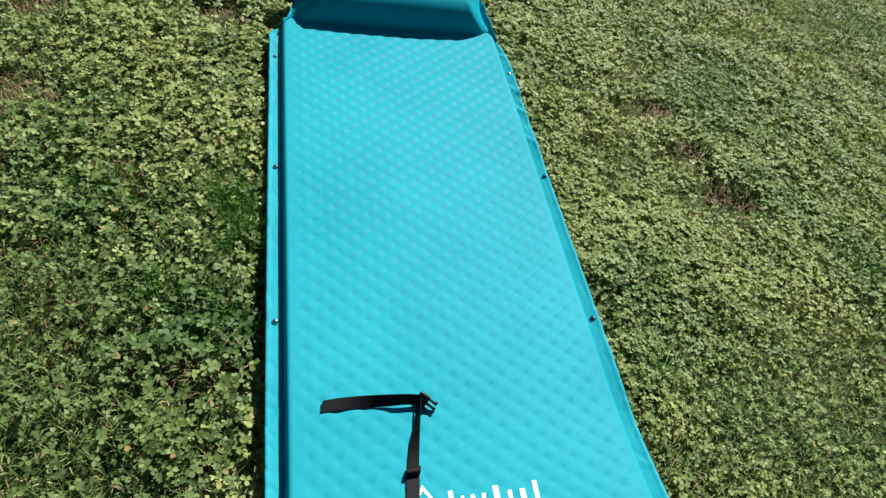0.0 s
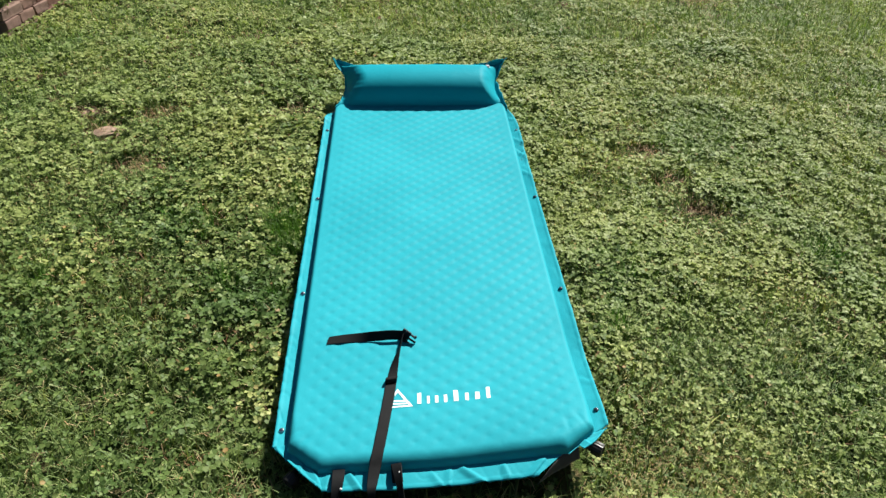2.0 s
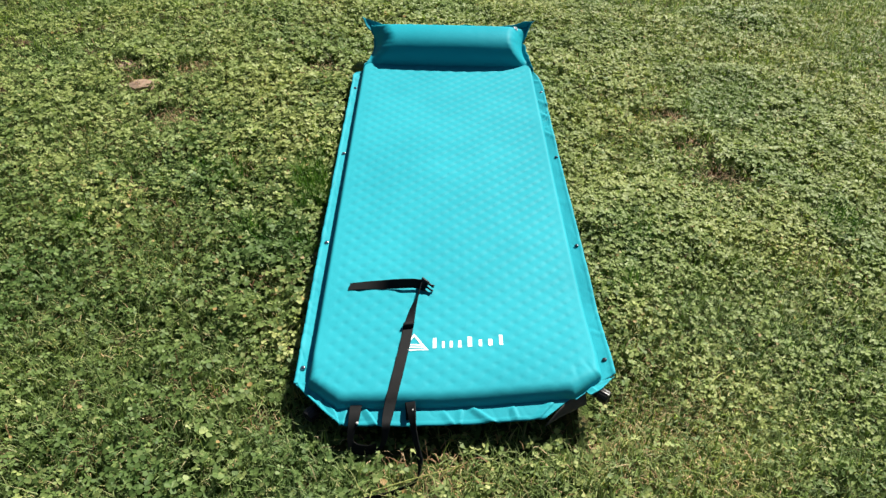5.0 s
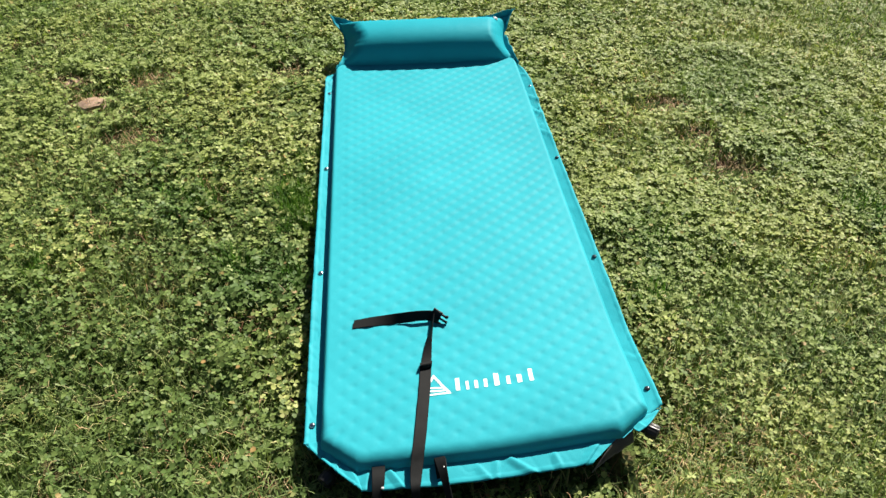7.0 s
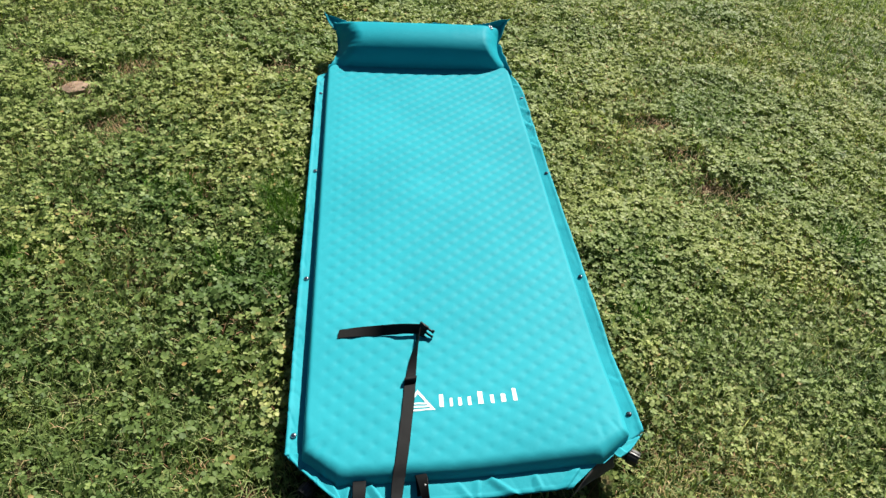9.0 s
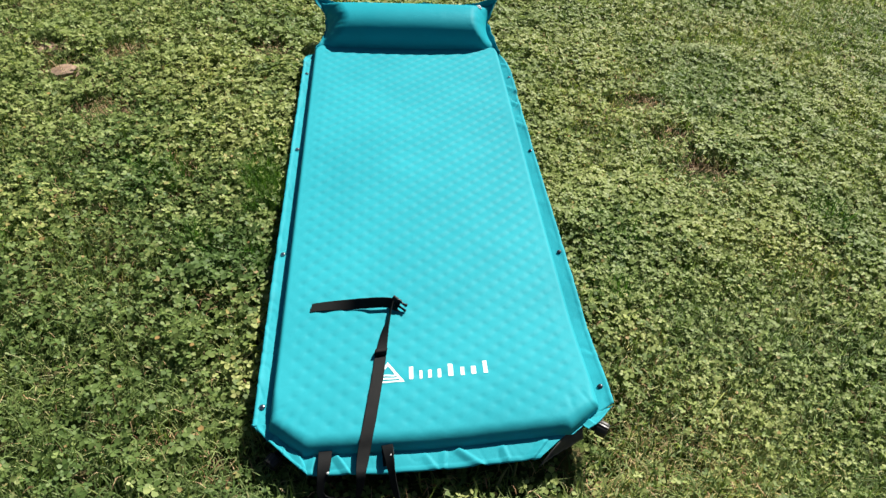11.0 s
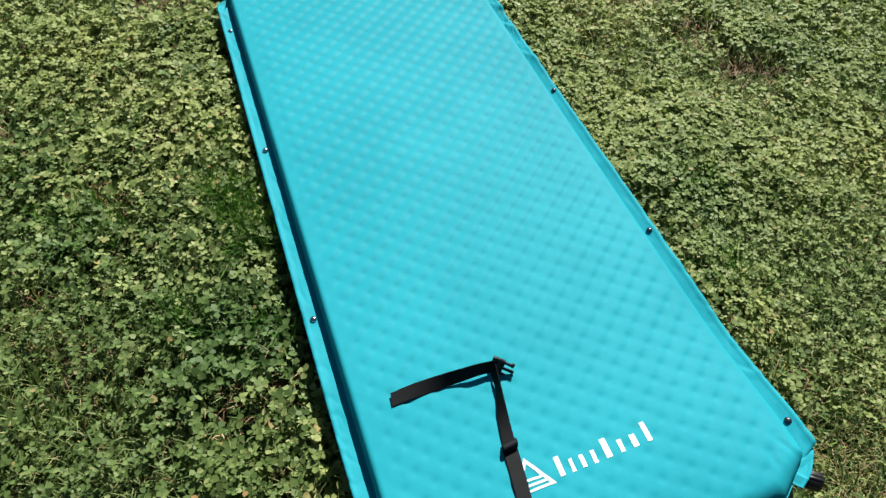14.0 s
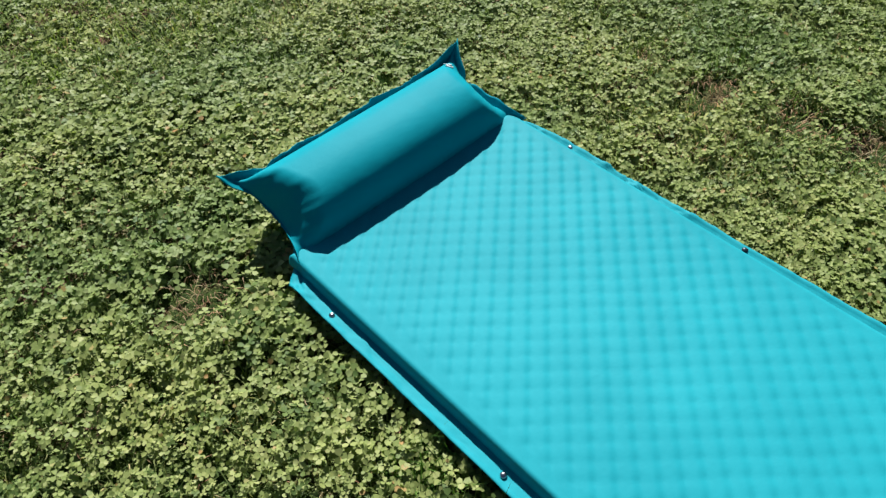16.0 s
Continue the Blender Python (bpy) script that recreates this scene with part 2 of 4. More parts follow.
def ribbon_bm(rows, n=40, thick=0.0016, bm=None):
    """A webbing strip. Rows: centre x, y, z and the half-width vector x, y, z."""
    own = bmesh.new() if bm is None else bm
    rings = []
    pts = glide(rows, n)
    for i, p in enumerate(pts):
        c, w = Vector(p[:3]), Vector(p[3:])
        along = Vector(pts[min(i + 1, n - 1)][:3]) - Vector(pts[max(i - 1, 0)][:3])
        up = along.cross(w)
        up = up.normalized() * thick / 2 if up.length > 1e-9 else Vector((0, 0, thick / 2))
        edge = w * 0.92
        rings.append([own.verts.new(v) for v in (c - w, c - edge + up, c + edge + up, c + w, c + edge - up, c - edge - up)])
    for a, b in zip(rings, rings[1:]):
        for k in range(6):
            own.faces.new((a[k], a[(k + 1) % 6], b[(k + 1) % 6], b[k]))
    own.faces.new(rings[0][::-1])
    own.faces.new(rings[-1])
    return own


def vnoise(x, y, scale, seed=0):
    """Smooth value noise in 0..1 for arrays."""
    rng = np.random.RandomState(seed)
    table = rng.rand(64, 64)
    u, v = np.asarray(x) * scale + 1000.3, np.asarray(y) * scale + 1000.7
    i, j = np.floor(u).astype(int), np.floor(v).astype(int)
    f, g = u - i, v - j
    f, g = f * f * (3 - 2 * f), g * g * (3 - 2 * g)
    t = lambda a, b: table[a % 64, b % 64]
    return (t(i, j) * (1 - f) + t(i + 1, j) * f) * (1 - g) + (t(i, j + 1) * (1 - f) + t(i + 1, j + 1) * f) * g


# ---- ground ----
NEAR, FAR = (-1.45, 1.45, -0.55, 2.2), (-2.8, 2.9, -0.8, 4.3)
BARE = [(0.707, 1.244, 0.075, 1.0), (0.755, 1.08, 0.085, 0.8), (0.790, 0.90, 0.11, 0.85), (0.77, 0.99, 0.07, 0.6), (0.69, 1.43, 0.05, 0.45), (-1.045, 1.44, 0.07, 0.8), (-1.13, 1.575, 0.06, 0.8),
        (-0.892, 1.56, 0.07, 0.95), (-0.872, 1.20, 0.08, 0.85), (-0.848, 1.37, 0.05, 0.4), (-0.445, 1.56, 0.085, 0.85), (-0.458, 0.406, 0.065, 0.5), (-0.40, 0.42, 0.05, 0.45), (-0.47, 0.067, 0.06, 0.55),
        (-0.385, 0.0, 0.06, 0.65), (-0.58, 0.09, 0.055, 0.45), (-0.048, -0.095, 0.085, 0.65), (0.14, -0.20, 0.12, 0.30), (0.30, -0.06, 0.13, 0.45), (0.37, 0.045, 0.12, 0.45), (0.43, -0.05, 0.14, 0.32),
        (-0.60, 0.95, 0.06, 0.4), (-0.86, 0.80, 0.05, 0.6), (-0.74, 0.72, 0.05, 0.6), (0.95, 0.55, 0.12, 0.3), (1.34, 2.75, 0.16, 0.7), (1.02, 0.98, 0.06, 0.5), (0.52, 1.18, 0.06, 0.4)]


def bareness(x, y):
    b = np.zeros_like(x)
    wob = vnoise(x, y, 22, 5) * 0.8 + 0.6
    for cx, cy, r, s in BARE:
        d = np.hypot((x - cx), (y - cy) * 1.15) / (r * wob)
        b = np.maximum(b, s * np.clip(1.35 - d, 0, 1))
    return b


def soil_height(x, y):
    k = np.clip((-0.03 - y) / 0.05, 0, 1)
    j = np.clip((-0.305 - x) / 0.05, 0, 1) / (1 + np.exp((y - 0.10) * 30)) * (1 - k)
    return -0.035 + 0.012 * vnoise(x, y, 4, 1) + 0.005 * vnoise(x, y, 19, 2) + 0.017 * k * k * (3 - 2 * k) + 0.015 * j + 0.014 * np.clip(bareness(np.asarray(x, float), np.asarray(y, float)), 0, 0.8) * (y > 0.2)


def in_mat(x, y, grow=0.0):
    a = (np.abs(x) < 0.30 + grow) & (y > 0.0 - grow) & (y < 1.47) & (y + grow > 1.05 * (np.abs(x) - 0.258))
    b = (np.abs(x) < 0.24 + grow) & (y >= 1.46) & (y < 1.60 + grow)
    return a | b


BED_CORNER, BED_DIR, BED_SIDE = Vector((-1.705, 2.318, 0)), Vector((0.225, 0.974, 0)).normalized(), Vector((-0.985, -0.17, 0)).normalized()
BED_IN, BED_BACK = Vector((-BED_DIR.y, BED_DIR.x, 0)), Vector((BED_SIDE.y, -BED_SIDE.x, 0))


def in_bed(x, y, grow=0.0):
    dx, dy = x - BED_CORNER.x, y - BED_CORNER.y
    return (dx * BED_BACK.x + dy * BED_BACK.y > -grow) & (dx * BED_IN.x + dy * BED_IN.y > -grow)


def lawn_edge(x, y):
    """Distance outside the closely grown part of the lawn."""
    return np.maximum(np.maximum(FAR[0] - x, x - FAR[1]), np.maximum(FAR[2] - y, y - FAR[3]))


def build_ground():
    xs = np.concatenate(([-2500, -300, -60, -25, -12], np.linspace(-6, -1.7, 36), np.linspace(-1.65, 1.95, 141), np.linspace(2, 6, 34), [12, 25, 60, 300, 2500]))
    ys = np.concatenate(([-2500, -300, -60, -20, -8], np.linspace(-4, -0.7, 28), np.linspace(-0.65, 3.15, 141), np.linspace(3.2, 8, 40), [14, 25, 60, 300, 2500]))
    gx, gy = np.meshgrid(xs, ys)
    gz = np.where((np.abs(gx) <= 6) & (gy >= -4) & (gy <= 8), soil_height(gx, gy), -0.02)
    edge = 0.7 * vnoise(gx, gy, 1.3, 71) + 0.3 * vnoise(gx, gy, 6, 72)
    far = lawn_edge(gx, gy) + 0.9 > edge
    v = np.stack([gx, gy, gz], -1).reshape(-1, 3)
    n = len(xs)
    f = [(r * n + c, r * n + c + 1, (r + 1) * n + c + 1, (r + 1) * n + c) for r in range(len(ys) - 1) for c in range(n - 1)]
    me = mesh_from("ground", v.tolist(), f, SOIL)
    me.materials.append(FARLAWN)
    me.polygons.foreach_set("material_index", far[:-1, :-1].astype(np.int32).ravel())
    ob = new("ground", me)
    return tagged(ob, "brown lawn soil under clover and short grass", "ground", kind="structure")


build_ground()


def scatter(n, box, rng):
    x0, x1, y0, y1 = box
    return rng.uniform(x0, x1, n), rng.uniform(y0, y1, n)


def raw_mesh(name, co, tris, material):
    """One mesh straight from arrays of corners and triangles."""
    me = bpy.data.meshes.new(name)
    me.vertices.add(len(co))
    me.vertices.foreach_set("co", co.astype(np.float32).ravel())
    me.loops.add(len(tris) * 3)
    me.loops.foreach_set("vertex_index", tris.astype(np.int32).ravel())
    me.polygons.add(len(tris))
    me.polygons.foreach_set("loop_start", np.arange(0, len(tris) * 3, 3, dtype=np.int32))
    me.materials.append(material)
    me.update(calc_edges=True)
    return me


LEAFLET = np.array([(0, 0, 0), (0.40, 0.42, 0.10), (0.36, 0.86, 0.13), (0, 0.90, 0.0), (-0.36, 0.86, 0.13), (-0.40, 0.42, 0.10)])
LEAFTRI = np.array([(0, 1, 3), (1, 2, 3), (0, 3, 5), (5, 3, 4)])
KITE = np.array([(0, 0, 0), (0.44, 0.62, 0.10), (0, 0.94, 0.0), (-0.44, 0.62, 0.10)])
KITETRI = np.array([(0, 1, 2), (0, 2, 3)])


def frames(normal, spin):
    """Right and forward axes for arrays of normals, turned by spin."""
    ref = np.stack([np.cos(spin), np.sin(spin), np.zeros_like(spin)], -1)
    right = np.cross(ref, normal)
    right /= np.linalg.norm(right, axis=1, keepdims=True) + 1e-9
    return right, np.cross(normal, right)


def clover_leaves(x, y, z, size, rng, tilt=0.28, leaflet=LEAFLET, parts=LEAFTRI):
    """Trifoliate leaves: three notched, slightly folded leaflets round each centre."""
    n = len(x)
    nor = np.stack([rng.normal(0, tilt, n), rng.normal(0, tilt, n), np.ones(n)], -1)
    nor /= np.linalg.norm(nor, axis=1, keepdims=True)
    spin = rng.uniform(0, 2 * np.pi, n)
    cos, tris = [], []
    for k in range(3):
        a = spin + k * 2.094 + rng.normal(0, 0.15, n)
        nk = nor + rng.normal(0, 0.16, (n, 3))
        nk /= np.linalg.norm(nk, axis=1, keepdims=True)
        r, f = frames(nk, a)
        s = size * rng.uniform(0.85, 1.12, n)
        fold = rng.uniform(-0.3, 1.6, n)
        shape = leaflet[None] * s[:, None, None]
        p = r[:, None] * shape[..., :1] + f[:, None] * shape[..., 1:2] + nk[:, None] * shape[..., 2:] * fold[:, None, None]
        p += np.stack([x, y, z], -1)[:, None]
        base = (np.arange(n) * 3 + k) * len(leaflet)
        cos.append(p)
        tris.append(base[:, None, None] + parts[None])
    co = np.stack(cos, 1).reshape(-1, 3)
    return co, np.concatenate(tris).reshape(-1, 3)


def blades(x, y, z, length, width, rng, lean=0.7):
    """Grass blades of two bent segments, pointed."""
    n = len(x)
    a = rng.uniform(0, 2 * np.pi, n)
    out = np.stack([np.cos(a), np.sin(a), np.zeros(n)], -1)
    side = np.stack([-np.sin(a), np.cos(a), np.zeros(n)], -1) * (width / 2)[:, None]
    l = np.abs(rng.normal(lean, 0.35, n))
    base = np.stack([x, y, z], -1)
    up = np.array([0, 0, 1.0])
    d1 = out * np.sin(l * 0.6)[:, None] + up * np.cos(l * 0.6)[:, None]
    d2 = out * np.sin(l * 1.5)[:, None] + up * np.cos(l * 1.5)[:, None]
    mid = base + d1 * (length * 0.5)[:, None]
    tip = mid + d2 * (length * 0.5)[:, None]
    co = np.stack([base - side, base + side, mid - side * 0.85, mid + side * 0.85, tip], 1).reshape(-1, 3)
    t = np.array([(0, 1, 3), (0, 3, 2), (2, 3, 4)])
    return co, (np.arange(n)[:, None, None] * 5 + t[None]).reshape(-1, 3)




def loop_spot(x, y):
    """Trodden ground under the loops at the foot."""
    return (x > -0.225) & (x < -0.035) & (y > -0.115) & (y < 0.02)


def foot_shade(x, y):
    """Thin growth in the shade right under the foot rim."""
    return (x > -0.26) & (x < 0.27) & (y > -0.088) & (y < 0.03)


def keep_lawn(x, y, rng, hardness, grow):
    ok = ~in_mat(x, y, grow) & ~in_bed(x, y, 0.0)
    return ok & (rng.rand(len(x)) > hardness * bareness(x, y))


def build_lawn():
    rng = np.random.RandomState(11)
    for zone, count, size, outside in ((NEAR, 15200, 0.0112, None), (FAR, 7400, 0.0124, NEAR)):
        n = int(count * (zone[1] - zone[0]) * (zone[3] - zone[2]))
        x, y = scatter(n, zone, rng)
        ok = keep_lawn(x, y, rng, 1.5, -0.025)
        if outside:
            ok &= ~((x > outside[0]) & (x < outside[1]) & (y > outside[2]) & (y < outside[3]))
            ok &= rng.rand(n) < np.clip(0.25 - lawn_edge(x, y) / 0.45 + 0.5 * (vnoise(x, y, 4, 77) - 0.5), 0, 1)
        # clover grows in drifts, grass fills between
        drift = 0.55 * vnoise(x, y, 3.2, 21) + 0.3 * vnoise(x, y, 9, 22) + 0.35 * vnoise(x, y, 24, 23)
        thin = (1 - 0.16 * np.clip((0.3 - x) / 0.3, 0, 1)) * (1 - 0.30 / (1 + np.exp((y - 0.55) * 6)) - 0.18 / (1 + np.exp((y + 0.02) * 12 - (x > -0.4) * 1.0)))
        thin = thin * (1 - 0.75 * np.exp(-((x - 0.43) / 0.13) ** 2 - ((y - 0.03) / 0.19) ** 2)) * (1 - 0.7 * np.exp(-((x + 0.045) / 0.07) ** 2 - ((y + 0.135) / 0.045) ** 2))
        thin = thin * (1 - 0.22 * np.clip((-0.36 - x) / 0.2, 0, 1) / (1 + np.exp((y - 0.45) * 7)))
        # looser, taller clover along the side away from the valve
        loose = np.clip((-0.30 - x) / 0.2, 0, 1) / (1 + np.exp((0.55 - y) * 7)) / (1 + np.exp((y - 2.2) * 5))
        thin = thin * (1 - 0.22 * loose)
        # behind the pillow grass takes over from the clover
        grassy = np.clip((y - 1.75) / 0.5, 0, 1) * np.clip((x + 0.5) / 0.6, 0, 1) * (0.35 + 0.65 * vnoise(x, y, 2.1, 55))
        ok &= rng.rand(n) < np.clip(0.35 + 1.5 * (drift - 0.32), 0.12, 1.0) * thin * (1 - 0.6 * grassy)
        x, y, drift, loose = x[ok], y[ok], drift[ok], loose[ok]
        tall = 0.014 * loose + 0.020 + 0.042 * np.clip(drift, 0, 1.1) + 0.026 * np.clip((-0.38 - x) / 0.2, 0, 1) / (1 + np.exp((y - 0.5) * 6))
        tall = tall * (0.62 if outside else 1.0)
        even = np.maximum(np.clip((y - 0.7) / 0.6, 0, 1), np.clip((x - 0.28) / 0.12, 0, 1) * np.clip((y - 0.25) / 0.2, 0, 1) * 1.3) * (1 - 0.6 * loose)
        h = tall * (0.55 * even + (1 - 0.55 * even) * rng.uniform(0.12, 1.0, len(x)) ** 0.75)
        near_mat = in_mat(x, y, 0.015) | loop_spot(x, y)
        h = np.where(near_mat, np.minimum(h, 0.024), h)
        z = soil_height(x, y) + h
        s = size * rng.uniform(0.62, 1.3, len(x)) * (0.8 + 0.45 * vnoise(x, y, 5, 33)) * (1 - 0.22 * np.clip((x - 0.2) / 0.2, 0, 1)) * (1 - 0.16 / (1 + np.exp((y - 0.1) * 9))) * (1 - 0.13 * loose)
        # deep green clover, partly shade put into leaf colour, beside the mat's long side and foot, paler clover
        # beyond
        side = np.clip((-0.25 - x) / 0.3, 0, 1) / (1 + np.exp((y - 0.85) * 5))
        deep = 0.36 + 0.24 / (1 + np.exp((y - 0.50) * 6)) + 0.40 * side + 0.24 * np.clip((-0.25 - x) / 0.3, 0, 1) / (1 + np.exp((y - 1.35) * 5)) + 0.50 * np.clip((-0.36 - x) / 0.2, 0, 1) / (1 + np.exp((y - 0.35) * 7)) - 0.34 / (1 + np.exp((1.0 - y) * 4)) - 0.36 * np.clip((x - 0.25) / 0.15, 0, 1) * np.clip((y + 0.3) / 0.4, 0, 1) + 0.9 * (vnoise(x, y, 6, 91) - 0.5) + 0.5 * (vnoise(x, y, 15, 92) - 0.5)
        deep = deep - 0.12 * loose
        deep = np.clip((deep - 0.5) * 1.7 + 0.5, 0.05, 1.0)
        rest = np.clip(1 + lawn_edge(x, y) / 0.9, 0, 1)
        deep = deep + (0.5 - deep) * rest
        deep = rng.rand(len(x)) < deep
        for pick, material, label in ((deep, SHADEDCLOVER, "low deep green clover leaves, partly darkened for shade, covering the lawn"), (~deep, CLOVER, "low yellow-green clover leaves covering the lawn")):
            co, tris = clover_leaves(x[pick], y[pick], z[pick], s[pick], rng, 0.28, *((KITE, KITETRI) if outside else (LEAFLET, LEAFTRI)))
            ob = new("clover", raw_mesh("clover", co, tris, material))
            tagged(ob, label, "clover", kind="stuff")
    for zone, count, size, outside in ((NEAR, 12500, 0.056, None), (FAR, 5200, 0.062, NEAR)):
        n = int(count * (zone[1] - zone[0]) * (zone[3] - zone[2]))
        x, y = scatter(n, zone, rng)
        ok = keep_lawn(x, y, rng, 1.15, 0.004) & ~loop_spot(x, y)
        if outside:
            ok &= ~((x > outside[0]) & (x < outside[1]) & (y > outside[2]) & (y < outside[3]))
            ok &= rng.rand(n) < np.clip(0.1 - lawn_edge(x, y) / 0.7 + 0.6 * (vnoise(x, y, 3, 78) - 0.5), 0, 1)
        g = 0.6 * vnoise(x, y, 2.3, 41) + 0.4 * vnoise(x, y, 11, 42) + 0.12 * np.clip(x, -1, 1.5)
        ok &= rng.rand(n) < np.clip(2.2 * (g - 0.28) + 0.5 / (1 + np.exp((y - 0.1) * 8)), 0.12, 1) * (1 - 0.45 * np.clip((-0.36 - x) / 0.2, 0, 1) / (1 + np.exp((y - 0.4) * 8)))
        x, y = x[ok], y[ok]
        co, tris = blades(x, y, soil_height(x, y), size * rng.uniform(0.5, 1.35, len(x)), rng.uniform(0.0014, 0.0032, len(x)), rng, 0.75)
        ob = new("grass", raw_mesh("grass", co, tris, GRASS))
        tagged(ob, "short green grass blades among the clover", "grass", kind="stuff")
    # pale grass behind the pillow and over the far lawn, sunlight partly put into its colour
    n = 150000
    x, y = scatter(n, (-2.8, 2.9, 1.35, 4.3), rng)
    rich = np.clip((y - 1.45) / 0.8, 0, 1) * (0.45 + 0.55 * np.clip((x + 0.9) / 0.9, 0, 1)) * np.clip(0.25 + 1.2 * vnoise(x, y, 2.1, 55), 0, 1) + 0.5 * np.clip((x - 0.8) / 0.6, 0, 1)
    ok = keep_lawn(x, y, rng, 1.15, 0.05) & (rng.rand(n) < rich * np.clip(0.1 - lawn_edge(x, y) / 0.7, 0, 1)) & ~((np.abs(x) < 0.33) & (y < 1.70))
    x, y = x[ok], y[ok]
    co, tris = blades(x, y, soil_height(x, y) + 0.008, rng.uniform(0.022, 0.048, len(x)), rng.uniform(0.0022, 0.0044, len(x)), rng, 1.05)
    ob = new("grass", raw_mesh("grass", co, tris, PALEGRASS))
    tagged(ob, "bright yellow-green grass blades on the farther lawn", "grass", kind="stuff")
    # yellowish short grass among the clover beside the valve side
    n = 40000
    x, y = scatter(n, (0.33, 1.5, -0.35, 1.5), rng)
    ok = keep_lawn(x, y, rng, 1.15, 0.03) & (rng.rand(n) < np.clip(1.5 * (vnoise(x, y, 4, 66) - 0.25), 0.05, 0.9))
    x, y = x[ok], y[ok]
    co, tris = blades(x, y, soil_height(x, y) + 0.012, rng.uniform(0.022, 0.048, len(x)), rng.uniform(0.0018, 0.0036, len(x)), rng, 1.05)
    ob = new("grass", raw_mesh("grass", co, tris, PALEGRASS))
    tagged(ob, "short yellow-green grass blades among the clover", "grass", kind="stuff")
    # a dark green clump of long grass against the mat's long side, smaller ones about
    cx = np.array([-0.375, -0.395, -0.355, -0.67, -0.62, -0.36, -0.50, 0.42, 1.05, -0.95, 0.50, -0.36])
    cy = np.array([0.80, 0.86, 0.74, 0.90, 0.86, 1.02, 0.62, 0.40, 0.70, 0.62, 0.62, 0.55])
    who = rng.randint(0, len(cx), 2600)
    who = np.where(rng.rand(2600) < 0.35, rng.randint(0, 3, 2600), who)
    x, y = cx[who] + rng.normal(0, 0.028, 2600), cy[who] + rng.normal(0, 0.028, 2600)
    ok = ~in_mat(x, y, 0.02)
    x, y = x[ok], y[ok]
    co, tris = blades(x, y, soil_height(x, y), rng.uniform(0.05, 0.10, len(x)), rng.uniform(0.0018, 0.0036, len(x)), rng, 0.65)
    ob = new("grass_clumps", raw_mesh("grass_clumps", co, tris, RICHGRASS))
    tagged(ob, "dark green clumps of longer grass beside the mat", "grass", kind="stuff")
    # short ragged grass, thick about the foot and thinner up both sides
    n = 90000
    x, y = scatter(n, (-1.3, 1.3, -0.55, 1.2), rng)
    ok = keep_lawn(x, y, rng, 1.1, 0.006) & ~loop_spot(x, y) & (~foot_shade(x, y) | (rng.rand(n) < 0.3)) & (rng.rand(n) < (0.30 + 0.70 / (1 + np.exp((y - 0.25) * 7))) * np.clip(0.25 + 1.3 * vnoise(x, y, 7, 58), 0, 1) * (1 - 0.5 * np.clip((-0.36 - x) / 0.2, 0, 1)))
    x, y = x[ok], y[ok]
    co, tris = blades(x, y, soil_height(x, y) + 0.010, rng.uniform(0.028, 0.060, len(x)), rng.uniform(0.0016, 0.0034, len(x)), rng, 1.0)
    ob = new("grass", raw_mesh("grass", co, tris, GRASS))
    tagged(ob, "short ragged green grass round the mat's foot", "grass", kind="stuff")
    # coarser growth thinning outwards over the rest of the garden
    n = 100000
    x, y = scatter(n, (-6.0, 6.0, -4.0, 8.0), rng)
    out = lawn_edge(x, y)
    ok = (out > -0.30) & (rng.rand(n) < np.clip(1.0 - out / 2.2, 0.04, 1) * np.clip((out + 0.30) / 0.30, 0, 1)) & ~in_bed(x, y, 0.02)
    x, y = x[ok], y[ok]
    dark = rng.rand(len(x)) < 0.25 + 0.5 * vnoise(x, y, 2, 93)
    for pick, material, label in ((dark, SHADEDCLOVER, "low deep green clover leaves further out on the lawn"), (~dark, CLOVER, "low yellow-green clover leaves further out on the lawn")):
        px, py = x[pick], y[pick]
        co, tris = clover_leaves(px, py, soil_height(px, py) + rng.uniform(0.01, 0.04, len(px)), rng.uniform(0.010, 0.019, len(px)), rng, 0.28, KITE, KITETRI)
        ob = new("clover", raw_mesh("clover", co, tris, material))
        tagged(ob, label, "clover", kind="stuff")
    # taller tufts of grass here and there, thick in front of the mat's foot
    n = 40000
    x, y = scatter(n, (-1.4, 1.5, -0.55, 2.0), rng)
    tuft = vnoise(x, y, 13, 61) * 0.7 + vnoise(x, y, 40, 62) * 0.3 + (0.30 * np.exp(-((y + 0.12) / 0.09) ** 2) * (x > -0.3) * (x < 0.35))
    ok = ~in_mat(x, y, 0.012) & (tuft > 0.64) & ~loop_spot(x, y) & ~foot_shade(x, y) & ~((bareness(x, y) > 0.25) & (y > 0.3))
    x, y = x[ok], y[ok]
    co, tris = blades(x, y, soil_height(x, y), rng.uniform(0.045, 0.085, len(x)), rng.uniform(0.0014, 0.0030, len(x)), rng, 0.7)
    ob = new("grass_tufts", raw_mesh("grass_tufts", co, tris, GRASS))
    tagged(ob, "taller loose tufts of green grass", "grass", kind="stuff")
    # short half-dry grass round the valve corner and in thin spots
    n = 150000
    x, y = scatter(n, (-1.3, 1.5, -0.5, 2.0), rng)
    dry = 0.7 * np.exp(-((x - 0.44) / 0.17) ** 2 - ((y + 0.14) / 0.14) ** 2) + 1.0 * np.exp(-((x - 0.46) / 0.19) ** 2 - ((y - 0.10) / 0.26) ** 2) + 0.6 * np.exp(-((x - 0.85) / 0.4) ** 2 - ((y - 1.0) / 0.6) ** 2) + 0.5 * np.exp(-((x + 0.04) / 0.12) ** 2 - ((y + 0.16) / 0.05) ** 2) + 0.25 * (vnoise(x, y, 5, 81) > 0.62)
